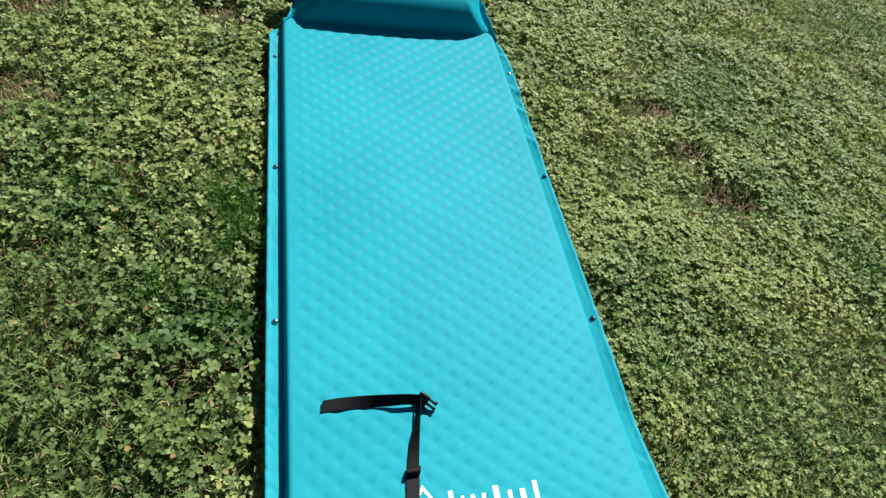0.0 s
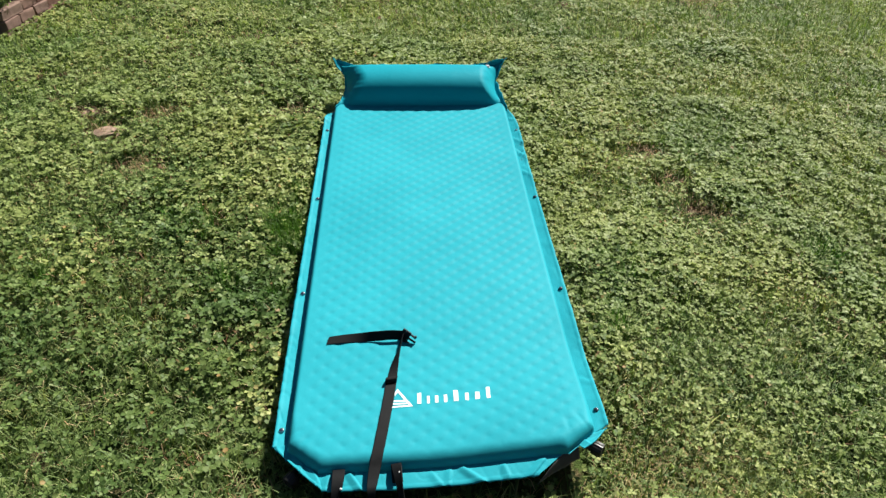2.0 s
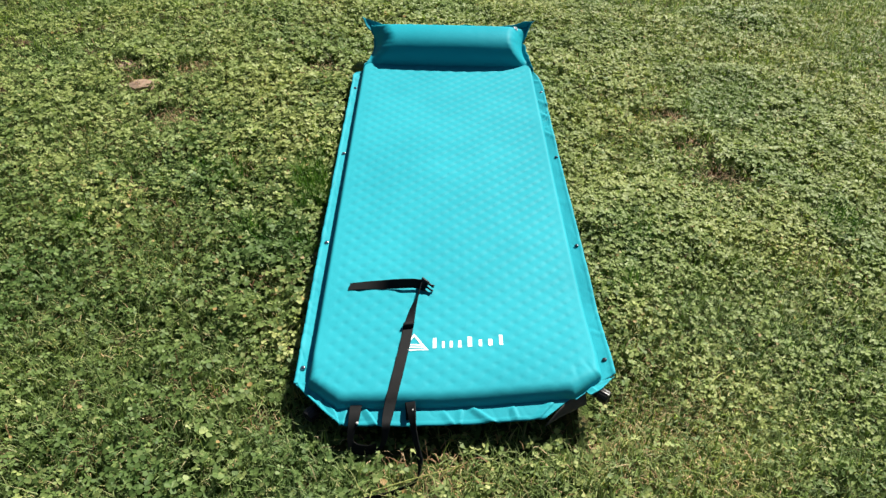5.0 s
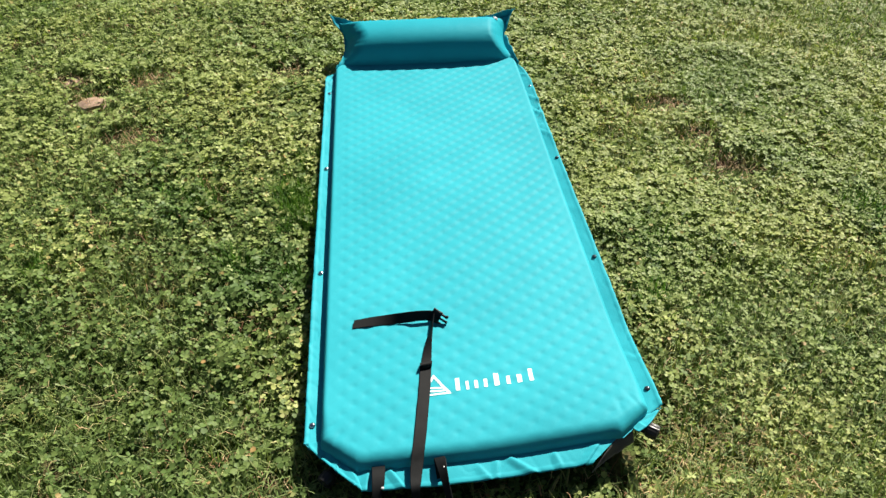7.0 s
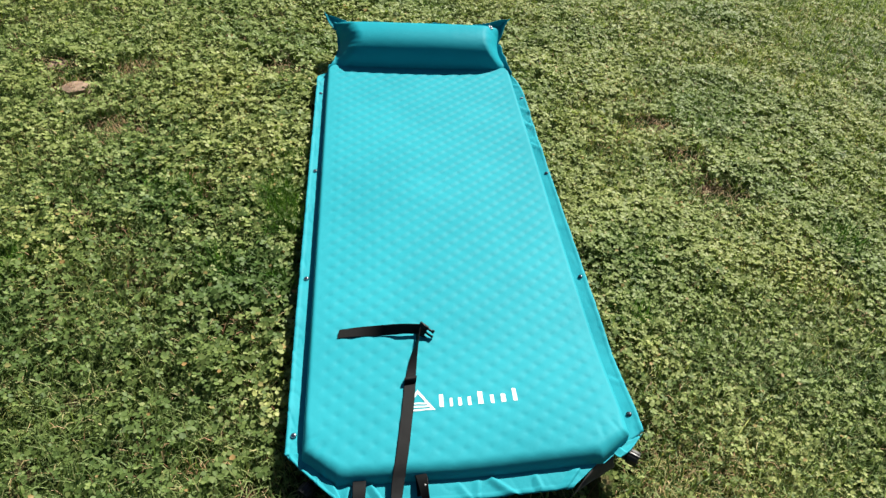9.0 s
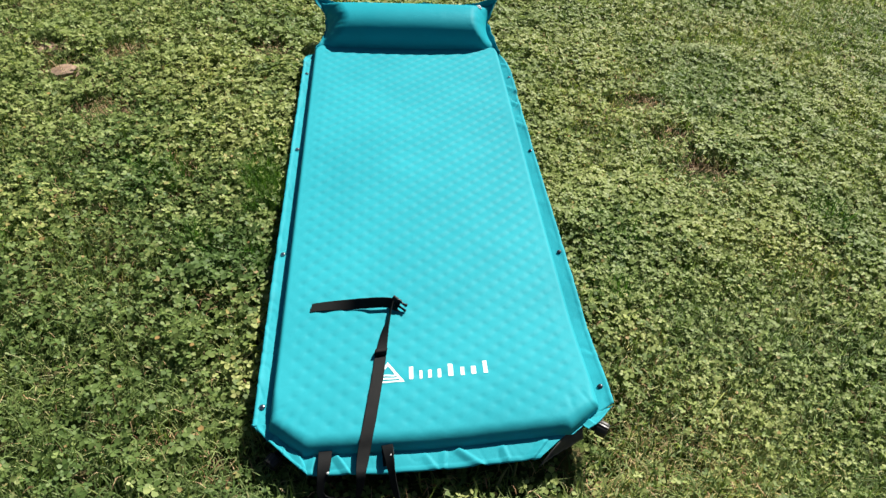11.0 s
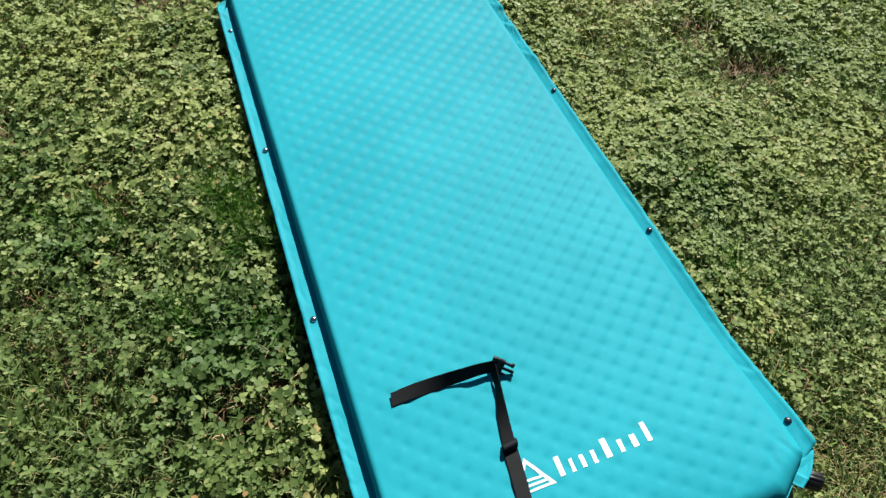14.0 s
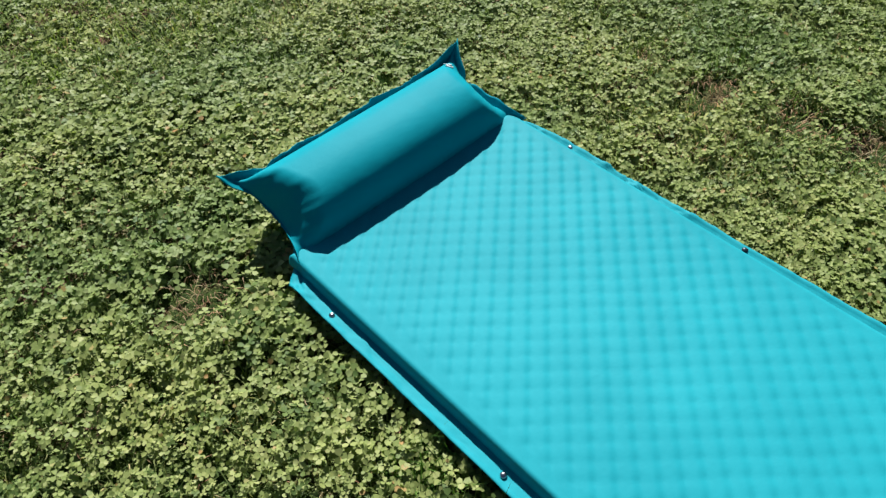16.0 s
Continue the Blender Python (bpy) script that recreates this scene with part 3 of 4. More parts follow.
    ok = ~in_mat(x, y, 0.012) & (rng.rand(n) < dry) & ~loop_spot(x, y) & ~foot_shade(x, y) & ~((bareness(x, y) > 0.45) & (y > 0.3))
    x, y = x[ok], y[ok]
    co, tris = blades(x, y, soil_height(x, y) + 0.012 * rng.rand(len(x)), rng.uniform(0.018, 0.045, len(x)), rng.uniform(0.0012, 0.0026, len(x)), rng, 1.0)
    ob = new("dry_grass", raw_mesh("dry_grass", co, tris, DRYGRASS))
    tagged(ob, "short yellowish half-dry grass blades on thin lawn", "grass", kind="stuff")
    # worn patches lie higher, matted with litter; straw is thickest on the worn patches
    n = 200000
    x, y = scatter(n, (-1.6, 1.8, -0.6, 3.0), rng)
    ok = ~in_mat(x, y, 0.0) & ~in_bed(x, y) & (rng.rand(n) < 0.028 + 0.75 * bareness(x, y) + 0.65 * np.exp(-((x + 0.045) / 0.06) ** 2 - ((y + 0.135) / 0.04) ** 2) + 0.30 * np.exp(-((x - 0.42) / 0.13) ** 2 - ((y + 0.03) / 0.13) ** 2))
    x, y = x[ok], y[ok]
    lift = np.where(bareness(x, y) > 0.2, 0.012, 0.036)
    co, tris = blades(x, y, soil_height(x, y) + lift * rng.rand(len(x)), rng.uniform(0.015, 0.05, len(x)), rng.uniform(0.0008, 0.0018, len(x)), rng, 1.25)
    ob = new("dry_straw", raw_mesh("dry_straw", co, tris, STRAW))
    tagged(ob, "dry brown straw and dead stems on worn lawn", "straw", kind="stuff")


build_lawn()

# ---- sleeping mat ----
XL, XR, YH = -0.289, 0.283, 1.478
ZF, TOP = 0.044, 0.069
LEFT_CUT, RIGHT_CUT = (0.062, 0.052), (0.056, 0.042)


def lift(x, y):
    """The foot corner by the valve stands a little off the ground."""
    a = min(max((x + 0.05) / 0.35, 0), 1)
    b = min(max((0.32 - y) / 0.32, 0), 1)
    c = min(max(x / 0.28, 0), 1)
    return 0.022 * a * a * (3 - 2 * a) * b * b * (3 - 2 * b) + 0.004 * c * c


def foot_flare(y):
    """The valve side widens a little to the foot."""
    return 0.005 * max(0.0, 1 - y / 0.75)


def seam_z(x, y):
    """Height of the seam where panel and rim meet: lower along the valve side, where the rim turns up."""
    a = min(max((x - 0.10) / 0.15, 0), 1)
    b = min(max((y - 0.06) / 0.22, 0), 1)
    return ZF - 0.013 * a * a * (3 - 2 * a) * b * b * (3 - 2 * b)


def inset(x, y):
    """Distance of a point of the panel from its rim."""
    d = min(x - XL, XR + foot_flare(y) - x, y, YH - y)
    for cx, cy, sx, (cw, ch) in ((XL, 0, 1, LEFT_CUT), (XR, 0, -1, RIGHT_CUT)):
        ux, uy = (x - cx) * sx, y - cy
        d = min(d, (ux / cw + uy / ch - 1) / math.hypot(1 / cw, 1 / ch))
    return max(d, 0.0)


def puckers(x, y):
    z = 0.0
    for px, py, dirx, diry, s in ((-0.262, 0.052, 0.55, 0.83, 1), (-0.240, 0.040, 0.3, 0.95, 0.7), (0.262, 0.062, -0.4, 0.9, 1), (0.235, 0.048, -0.1, 1, 0.8), (-0.276, 0.078, 0.9, 0.43, 0.7)):
        ax, ay = x - px, y - py
        along, across = ax * dirx + ay * diry, ax * diry - ay * dirx
        if -0.03 < along < 0.06:
            z -= 0.0014 * s * math.exp(-(across / 0.005) ** 2 - (along / 0.022) ** 2)
    return z


def quilt(x, y):
    """Dimples of the foam in a diagonal grid, joined into slanting furrows that deepen to the head."""
    w = 0.0006 * math.sin(37 * x + 11 * y) + 0.0005 * math.sin(23 * y - 17 * x)
    a, b = math.pi * (x + 0.0076 + w) / 0.02232, math.pi * (y - 0.0011 + w) / 0.02049
    q = max(0.0, 0.5 + 0.5 * math.cos(a) * math.cos(b))
    furrow = math.sin(a - b) + 0.25 * math.sin(2 * (a - b))
    head = min(1.0, max(0.0, (y - 0.10) / 0.5))
    return -0.0009 * q ** 1.7 - (0.0007 - 0.0003 * head) * q ** 8 - (0.0003 + 0.0004 * head) * furrow


def panel_z(x, y):
    d = inset(x, y)
    foot = max(0.0, 1 - y / 0.12)
    r = 0.0115 + max(0.0190 * foot, 0.003 * min(1, max(0, x / 0.2)))
    k = 2.6 - 0.6 * foot
    s = min(d / r, 1.0)
    prof = (1 - (1 - s) ** k) ** (1 / k)
    soft = min(max((d - 0.012) / 0.03, 0), 1)
    swell = 0.003 * math.sin(2.1 * y + 0.6) + 0.002 * math.sin(9 * x + 3 * y)
    base = seam_z(x, y)
    return base + (TOP - base) * prof + soft * (quilt(x, y) + swell * 0.5) + puckers(x, y) + lift(x, y)


def limits(y):
    xl = XL + LEFT_CUT[0] * max(0.0, 1 - y / LEFT_CUT[1])
    xr = XR + foot_flare(y) - RIGHT_CUT[0] * max(0.0, 1 - y / RIGHT_CUT[1])
    return xl, xr


def skew(x, y):
    """The foot seam runs a little aslant."""
    return y + (-0.006 + 0.014 * (x + 0.22) / 0.44) * max(0.0, 1 - y / 0.3)


def eased(n, crowd):
    """0..1 in n steps, closer together at both ends."""
    t = np.linspace(0, 1, n)
    return (1 - crowd) * t + crowd * (0.5 - 0.5 * np.cos(np.pi * t))


def build_mat():
    mat = tagged(new("sleeping_mat"), "inflated teal self-inflating sleeping mat with pillow lying on grass", "sleeping mat")
    nu, nv = 168, 400
    us, vs = eased(nu, 0.35), np.concatenate(([0, 0.001, 0.003, 0.006, 0.01], np.linspace(0.014, YH - 0.014, nv - 10), [YH - 0.01, YH - 0.006, YH - 0.003, YH - 0.001, YH]))
    verts = []
    for y in vs:
        xl, xr = limits(y)
        verts += [(xl + (xr - xl) * u, skew(xl + (xr - xl) * u, y), panel_z(xl + (xr - xl) * u, y)) for u in us]
    faces = [(r * nu + c, r * nu + c + 1, (r + 1) * nu + c + 1, (r + 1) * nu + c) for r in range(nv - 1) for c in range(nu - 1)]
    child("top_panel", mesh_from("top_panel", verts, faces, TEAL), mat, "bright teal cloth top with dimpled diamond quilting")
    # underside, pressed on the clover
    nu, nv = 40, 90
    verts = []
    for y in eased(nv, 0.5) * YH:
        xl, xr = limits(y)
        for u in eased(nu, 0.5):
            x = xl + (xr - xl) * u
            s = min(inset(x, y) / 0.04, 1)
            verts.append((x, skew(x, y), seam_z(x, y) - 0.001 - 0.030 * (1 - (1 - s) ** 2) ** 0.5 + lift(x, y)))
    faces = [(r * nu + c, (r + 1) * nu + c, (r + 1) * nu + c + 1, r * nu + c + 1) for r in range(nv - 1) for c in range(nu - 1)]
    child("underside", mesh_from("underside", verts, faces, UNDER), mat, "dark grey-brown cloth underside")

    # welded rim, a flat strip of both cloths round the panel
    def rim(name, inner, outer, n, drop, wave, material, label="", seed=3, folds=(), rise=0.0):
        a, b = glide(inner, n), glide(outer, n)
        verts, steps = [], 16 if folds else 9
        for i in range(n):
            for k in range(steps):
                f = k / (steps - 1)
                x, y = (1 - f) * a[i][0] + f * b[i][0], (1 - f) * a[i][1] + f * b[i][1]
                w = wave(x, y) * f
                crease = abs(float(vnoise(x + 0.4 * y, y - 0.5 * x, 34, seed + 2)) - 0.5)
                ripple = (float(vnoise(x, y, 26, seed)) - 0.5) * 0.008 * w + (float(vnoise(x, y, 70, seed + 1)) - 0.5) * 0.0028 * w - 0.004 * w * max(0.0, 1 - crease / 0.10)
                ripple += 0.0013 * math.exp(-((f - 0.88) / 0.06) ** 2)
                for x0, y0, x1, y1, hh in folds:
                    # a crisp pinched fold between two points, steeper on one side
                    dx, dy = x1 - x0, y1 - y0
                    ln = math.hypot(dx, dy)
                    al, ac = ((x - x0) * dx + (y - y0) * dy) / ln ** 2, ((x - x0) * dy - (y - y0) * dx) / ln
                    if -0.3 < al < 1.3:
                        side = max(0.0, 1 - ac / 0.012) if ac > 0 else max(0.0, 1 + ac / 0.003)
                        ripple += hh * side * min(1, (al + 0.3) / 0.3, (1.3 - al) / 0.3) * min(1, f * 6)
                verts.append((x, y, seam_z(a[i][0], y) + lift(x, y) - drop(x, y) * f * f + rise * f + ripple))
        faces = [(i * steps + k, (i + 1) * steps + k, (i + 1) * steps + k + 1, i * steps + k + 1) for i in range(n - 1) for k in range(steps - 1)]
        ob = child(name, mesh_from(name, verts, faces, material), mat, label)
        return solid(ob, 0.0012)

    rim("side_rim", [(XL + 0.003, 0.058), (XL + 0.003, 0.4), (XL + 0.003, 0.9), (XL + 0.003, 1.465)],
        [(-0.318, 0.056), (-0.320, 0.4), (-0.320, 0.9), (-0.319, 1.435)], 220, lambda x, y: -0.003,
        lambda x, y: 0.45 + 2.6 * math.exp(-((y - 1.45) / 0.045) ** 2), TEAL, folds=((-0.288, 1.452, -0.318, 1.408, 0.005), (-0.288, 1.420, -0.316, 1.395, 0.003), (-0.290, 1.25, -0.318, 1.21, 0.0016), (-0.290, 0.83, -0.318, 0.86, 0.0014), (-0.290, 0.33, -0.318, 0.29, 0.0014)))
    rim("side_rim", [(XR + 0.001, 0.048), (XR, 0.4), (XR - 0.003, 0.9), (XR - 0.003, 1.2), (XR - 0.003, 1.474)],
        [(0.315, 0.064), (0.318, 0.25), (0.318, 0.45), (0.314, 0.8), (0.312, 1.1), (0.313, 1.30), (0.309, 1.40), (0.292, 1.474)], 260, lambda x, y: 0.0,
        lambda x, y: 0.35 + 0.9 * math.exp(-((y - 1.17) / 0.13) ** 2), TEAL, seed=8, rise=0.0125,
        folds=((0.284, 1.285, 0.312, 1.240, 0.0035), (0.284, 1.215, 0.310, 1.150, 0.0045), (0.284, 1.140, 0.311, 1.165, 0.0028), (0.284, 1.085, 0.310, 1.035, 0.0032), (0.284, 0.96, 0.311, 0.99, 0.0016),
               (0.284, 0.72, 0.314, 0.69, 0.0014), (0.285, 0.40, 0.318, 0.43, 0.0014), (0.286, 0.22, 0.320, 0.19, 0.0018), (0.284, 1.42, 0.304, 1.40, 0.0028)))
    rim("foot_rim", [(-0.231, -0.003), (-0.1, 0.001), (0.1, 0.007), (0.222, 0.011)],
        [(-0.219, -0.042), (-0.1, -0.041), (0.06, -0.036), (0.168, -0.033)], 240, lambda x, y: 0.004, lambda x, y: 0.30, TEAL, seed=14,
        folds=((0.037, -0.004, 0.072, -0.035, 0.0045), (0.111, -0.006, 0.117, -0.026, 0.0030), (0.012, -0.010, 0.008, -0.041, 0.0025), (0.181, -0.004, 0.149, -0.040, 0.0035), (-0.171, -0.006, -0.150, -0.039, 0.0040), (-0.020, -0.012, -0.004, -0.036, 0.0022), (-0.206, -0.004, -0.213, -0.044, 0.0030)))
    rim("corner_rim", [(XL + 0.003, 0.062), (-0.262, 0.026), (-0.229, -0.003)], [(-0.319, 0.060), (-0.268, 0.005), (-0.217, -0.046)], 70, lambda x, y: -0.003, lambda x, y: 1.0, TEAL, seed=17,
        folds=((-0.288, 0.060, -0.268, 0.030, 0.0040), (-0.255, 0.022, -0.262, 0.000, 0.0035), (-0.240, 0.006, -0.222, -0.030, 0.0035)))
    rim("corner_rim", [(0.250, 0.030), (0.268, 0.040), (XR - 0.001, 0.050)], [(0.259, 0.014), (0.284, 0.030), (0.314, 0.064)], 50, lambda x, y: -0.004, lambda x, y: 0.8, TEAL, seed=19,
        folds=((0.276, 0.052, 0.300, 0.058, 0.0040), (0.262, 0.040, 0.270, 0.026, 0.0030)))
    # dark corner strip: base cloth, but mostly colour put where shade lies
    rim("corner_rim", [(0.222, 0.011), (0.236, 0.020), (0.250, 0.030)], [(0.168, -0.037), (0.207, -0.011), (0.254, 0.014)], 24, lambda x, y: 0.022, lambda x, y: 1.0, UNDER,
        "folded-under corner of dark grey-brown base cloth, mostly in place of shade", seed=23)
    return mat


mat = build_mat()


def rim_z(x, y):
    return seam_z(x, y) + lift(x, y) - 0.0005


def snap_mesh(name, dark):
    cap = lathe_bm([(0.0053, 0.0), (0.0055, 0.0010), (0.0050, 0.0019), (0.0039, 0.0028), (0.0022, 0.0034), (0.0006, 0.0036)], 20)
    me = bpy.data.meshes.new(name)
    bmesh.ops.recalc_face_normals(cap, faces=cap.faces)
    cap.to_mesh(me)
    cap.free()
    me.materials.append(DARKSNAP if dark else CHROME)
    me.polygons.foreach_set("use_smooth", [True] * len(me.polygons))
    return me


def build_snaps():
    bright, dim = snap_mesh("snap", False), snap_mesh("snap", True)
    places = [(x, y, rim_z(x, y) + 0.0018, -0.03, bright, "shiny metal snap button") for x, y in ((-0.305, 0.098), (-0.304, 0.509), (-0.303, 0.921), (-0.305, 1.327))]
    places += [(x, y, rim_z(XR - 0.003, y) + 0.0125 * (x - XR) / 0.034 + 0.0026, -0.34, me, lab) for x, y, me, lab in
               ((0.301, 0.107, dim, "dark metal snap button"), (0.305, 0.512, dim, "dark metal snap button"), (0.304, 0.922, dim, "dark metal snap button"), (0.302, 1.325, bright, "shiny metal snap button"))]
    for x, y, z, tilt, me, lab in places:
        ob = child("snap", me, mat, lab)
        ob.location = (x, y, z)
        ob.rotation_euler = (0.04, tilt, 0)


build_snaps()


def build_valve(at, way, label):
    z = Vector(way).normalized()
    m = Matrix.Translation(at) @ z.to_track_quat("Z", "Y").to_matrix().to_4x4()
    body = part("valve", lathe_bm([(0.009, -0.012), (0.010, 0.0), (0.0105, 0.006), (0.0085, 0.007), (0.0085, 0.010)], 28, m), BLACKPLASTIC, mat, label)
    cap = lathe_bm([(0.0110, 0.0075), (0.0134, 0.0085), (0.0138, 0.0100), (0.0138, 0.0230), (0.0134, 0.0245), (0.0126, 0.0270), (0.0085, 0.0275), (0.0080, 0.0260)], 56)
    for v in cap.verts:
        # grip ribs round the side
        if v.co.xy.length > 0.0130 and round(math.atan2(v.co.y, v.co.x) / (2 * math.pi) * 56) % 4 > 1:
            v.co.xy *= 0.93
    bmesh.ops.transform(cap, matrix=m, verts=cap.verts)
    part("cap", cap, BLACKPLASTIC, body, "ribbed black twist cap", smooth=True)


build_valve((0.274, 0.033, 0.060), (0.74, -0.55, -0.02), "black plastic twist valve at the foot corner")
build_valve((-0.268, 0.016, 0.022), (-0.62, -0.72, -0.15), "black plastic twist valve under the rim")


# ---- pillow of the mat ----
# the cushion is a round tube between two seams: one on the mat's end, one standing up behind
PC, PR, PF = Vector((0, 1.573, 0.0755)), 0.0840, 0.1170
SEAM_TIP = Vector((0, 1.650, 0.143))
BACK_ANGLE = 32.0


def pillow_end(u, v):
    """Seam line of the pillow's flat ends, drawn in between the corners; v runs from the mat (-1) to the tip (1)."""
    f = (v + 1) / 2
    low = Vector((0, 1.435 - 0.004 * u, 0.073))
    p = low.lerp(SEAM_TIP, f)
    return p + Vector((0, 0.018, -0.020)) * math.sin(math.pi * f ** 1.15), 0.286 * (1 - 0.11 * (1 - v * v))


def pillow_point(u, v, front=True):
    end, half = pillow_end(u, v)
    # box-like ends: a slanting cap from the end seam to a round shoulder, running out to the corners
    wide = (0.30 if u < 0 else 0.24) * (1 - 0.82 * max(0.0, -v)) * (1 - (0.5 if u < 0 else 0.1) * min(1.0, max(0.0, (v - 0.15) / 0.6)))
    e = min(1.0, (1 - min(1.0, abs(u))) / wide)
    fill = (math.sin(e * math.pi / 2) ** 0.85 * 0.94 + 0.06 * min(1.0, (1 - min(1.0, abs(u))) / 0.6)) if e > 0 else 0.0
    if front:
        a = radians(BACK_ANGLE + (218 - BACK_ANGLE) * (1 - v) / 2)
    else:
        a = radians(BACK_ANGLE - (BACK_ANGLE + 142) * (1 - v) / 2)
    r = PR * (0.93 + 0.07 * math.sin(min(math.pi, abs(1 - v) * 2.4)))
    ca, sa = math.cos(a), math.sin(a)
    if front and ca < 0:
        # the front stands squarer than a circle
        tube = PC + Vector((0, -PF * abs(ca) ** 0.74, r * math.copysign(abs(sa) ** 0.82, sa)))
    else:
        tube = PC + Vector((0, r * ca, r * sa))
    p = end.lerp(tube, fill)
    # pinched folds run in from the ends
    e = min(max((abs(u) - 0.68) / 0.32, 0), 1)
    env = math.sin(math.pi * e) ** 2 if u < 0 else 0.7 * math.sin(math.pi * e) ** 2
    ripple = (0.0005 if u < 0 else 0.0003) * (math.sin(21 * v + 3 * u) + 0.7 * math.sin(43 * v - 5 * u + 1))
    dent = 0.0
    for side, v0, wide, deep in ((-1, -0.10, 0.05, 0.0020), (-1, 0.06, 0.04, 0.0008), (-1, -0.24, 0.04, 0.0010), (1, 0.26, 0.07, 0.0030)):
        if side * u > 0:
            dent += deep * math.exp(-((v - v0) / wide) ** 2)
    out = (p - PC - Vector((0, -0.01, 0)))
    out.x = 0
    if out.length > 1e-6:
        p = p + out.normalized() * env * (ripple * (1 - v * v) - dent)
    x = half * (u if abs(u) < 1 else math.copysign(1, u))
    return Vector((x, p.y, max(p.z, -0.004)))


def build_pillow():
    nu, nv = 150, 70
    us = np.sin(np.linspace(-math.pi / 2, math.pi / 2, nu)) * 0.6 + np.linspace(-1, 1, nu) * 0.4
    for name, is_front in (("pillow", True), ("pillow_back", False)):
        verts = [tuple(pillow_point(u, v, is_front)) for v in np.linspace(-1, 1, nv) for u in us]
        faces = [(r * nu + c, r * nu + c + 1, (r + 1) * nu + c + 1, (r + 1) * nu + c)[::1 if is_front else -1] for r in range(nv - 1) for c in range(nu - 1)]
        ob = child(name, mesh_from(name, verts, faces, PILLOW), mat, "puffed teal pillow with taut glossy cloth" if is_front else "")
        if is_front:
            front = ob
    # flat welded seam: it stands up behind the cushion and runs down both ends
    rows = [(-1.0, v) for v in np.linspace(-0.96, 1, 60)] + [(u, 1.0) for u in np.linspace(-1, 1, 140)[1:-1]] + [(1.0, v) for v in np.linspace(1, -0.96, 60)]
    verts, steps = [], 6
    for i, (u, v) in enumerate(rows):
        p = pillow_point(u, v)
        top = 1.0 if abs(u) < 0.94 else max(0.0, (1 - abs(u)) / 0.06)
        tip = math.exp(-((1 - abs(u)) / 0.06) ** 2) * math.exp(-((1 - v) / 0.10) ** 2)
        pinch = 1 - 0.75 * math.exp(-((v - (0.22 if u > 0 else 0.05)) / 0.14) ** 2)
        if abs(u) < 1:
            way = Vector((0.35 * u * (1 - top), 0.06, 1.0)).normalized() * (0.019 + 0.009 * max(0.0, abs(u) - 0.6) / 0.4 + 0.002 * math.sin(9 * u)) * (1 - 0.7 * math.exp(-((u + 0.74) / 0.07) ** 2))
        else:
            run = (0.012 + 0.013 * (0.5 + 0.5 * v)) * pinch if u > 0 else 0.004 + 0.017 * min(1.0, max(0.0, (v - 0.50) / 0.22))
            way = (Vector((0.60, 0.05, 0.80)) if u > 0 else Vector((-0.90, 0.05, 0.42))).normalized() * run * min(1.0, (v + 1) / 0.5)
        way = way.lerp(Vector((math.copysign(0.020, u), 0.004, 0.016)), tip)
        for k in range(steps):
            f = k / (steps - 1)
            crinkle = (float(vnoise(i * 0.11, f * 0.4, 1.0, 6)) - 0.5) * 0.010 + (float(vnoise(i * 0.33, f, 1.0, 7)) - 0.5) * 0.006
            q = p + way * f * (1 + 0.08 * (float(vnoise(i * 0.16, 0.3, 1.0, 9)) - 0.5) * 2) + Vector((0.4 * crinkle * (abs(u) == 1), crinkle * (abs(u) < 1), 0.0)) * f
            verts.append(tuple(q))
    faces = [(i * steps + k, (i + 1) * steps + k, (i + 1) * steps + k + 1, i * steps + k + 1) for i in range(len(rows) - 1) for k in range(steps - 1)]
    strip = child("seam", mesh_from("seam", verts, faces, PILLOW), front, "flat teal welded seam edge")
    solid(strip, 0.0012, 0.0)
    # small clear blow valve near the upper corner
    at = pillow_point(0.875, 0.58)
    du, dv = pillow_point(0.895, 0.58) - at, pillow_point(0.875, 0.62) - at
    nor = du.cross(dv).normalized()
    nor = nor if nor.z > 0 else -nor
    m = Matrix.Translation(at + nor * 0.0004) @ nor.to_track_quat("Z", "Y").to_matrix().to_4x4()
    part("pillow_valve", lathe_bm([(0.0085, -0.001), (0.0085, 0.0010), (0.0050, 0.0018), (0.0046, 0.0042), (0.0038, 0.0048), (0.0020, 0.0048)], 22, m), CLEARPLASTIC, front, "small clear plastic blow valve")
    box = box_bm((0.010, 0.0035, 0.0016), (0, 0, 0), bevel=0.0006)
    bmesh.ops.transform(box, matrix=m @ pose(0.010, 0.001, 0.0016, 0, 8, 20), verts=box.verts)
    part("plug", box, CLEARPLASTIC, front, "clear plastic plug tab")


build_pillow()


# ---- print on the mat ----
def patch_mesh(name, corners, nx=8, ny=4, rise=0.0006):
    """A thin printed patch that follows the quilted cloth; corners in order round it."""
    a, b, c, d = [Vector((*p, 0)) for p in corners]
    verts = []
    for j in range(ny + 1):
        for i in range(nx + 1):
            p = (a.lerp(b, i / nx)).lerp(d.lerp(c, i / nx), j / ny)
            verts.append((p.x, p.y, panel_z(p.x, p.y) + rise))
    faces = [(j * (nx + 1) + i, j * (nx + 1) + i + 1, (j + 1) * (nx + 1) + i + 1, (j + 1) * (nx + 1) + i) for j in range(ny) for i in range(nx)]
    return mesh_from(name, verts, faces, WHITE)


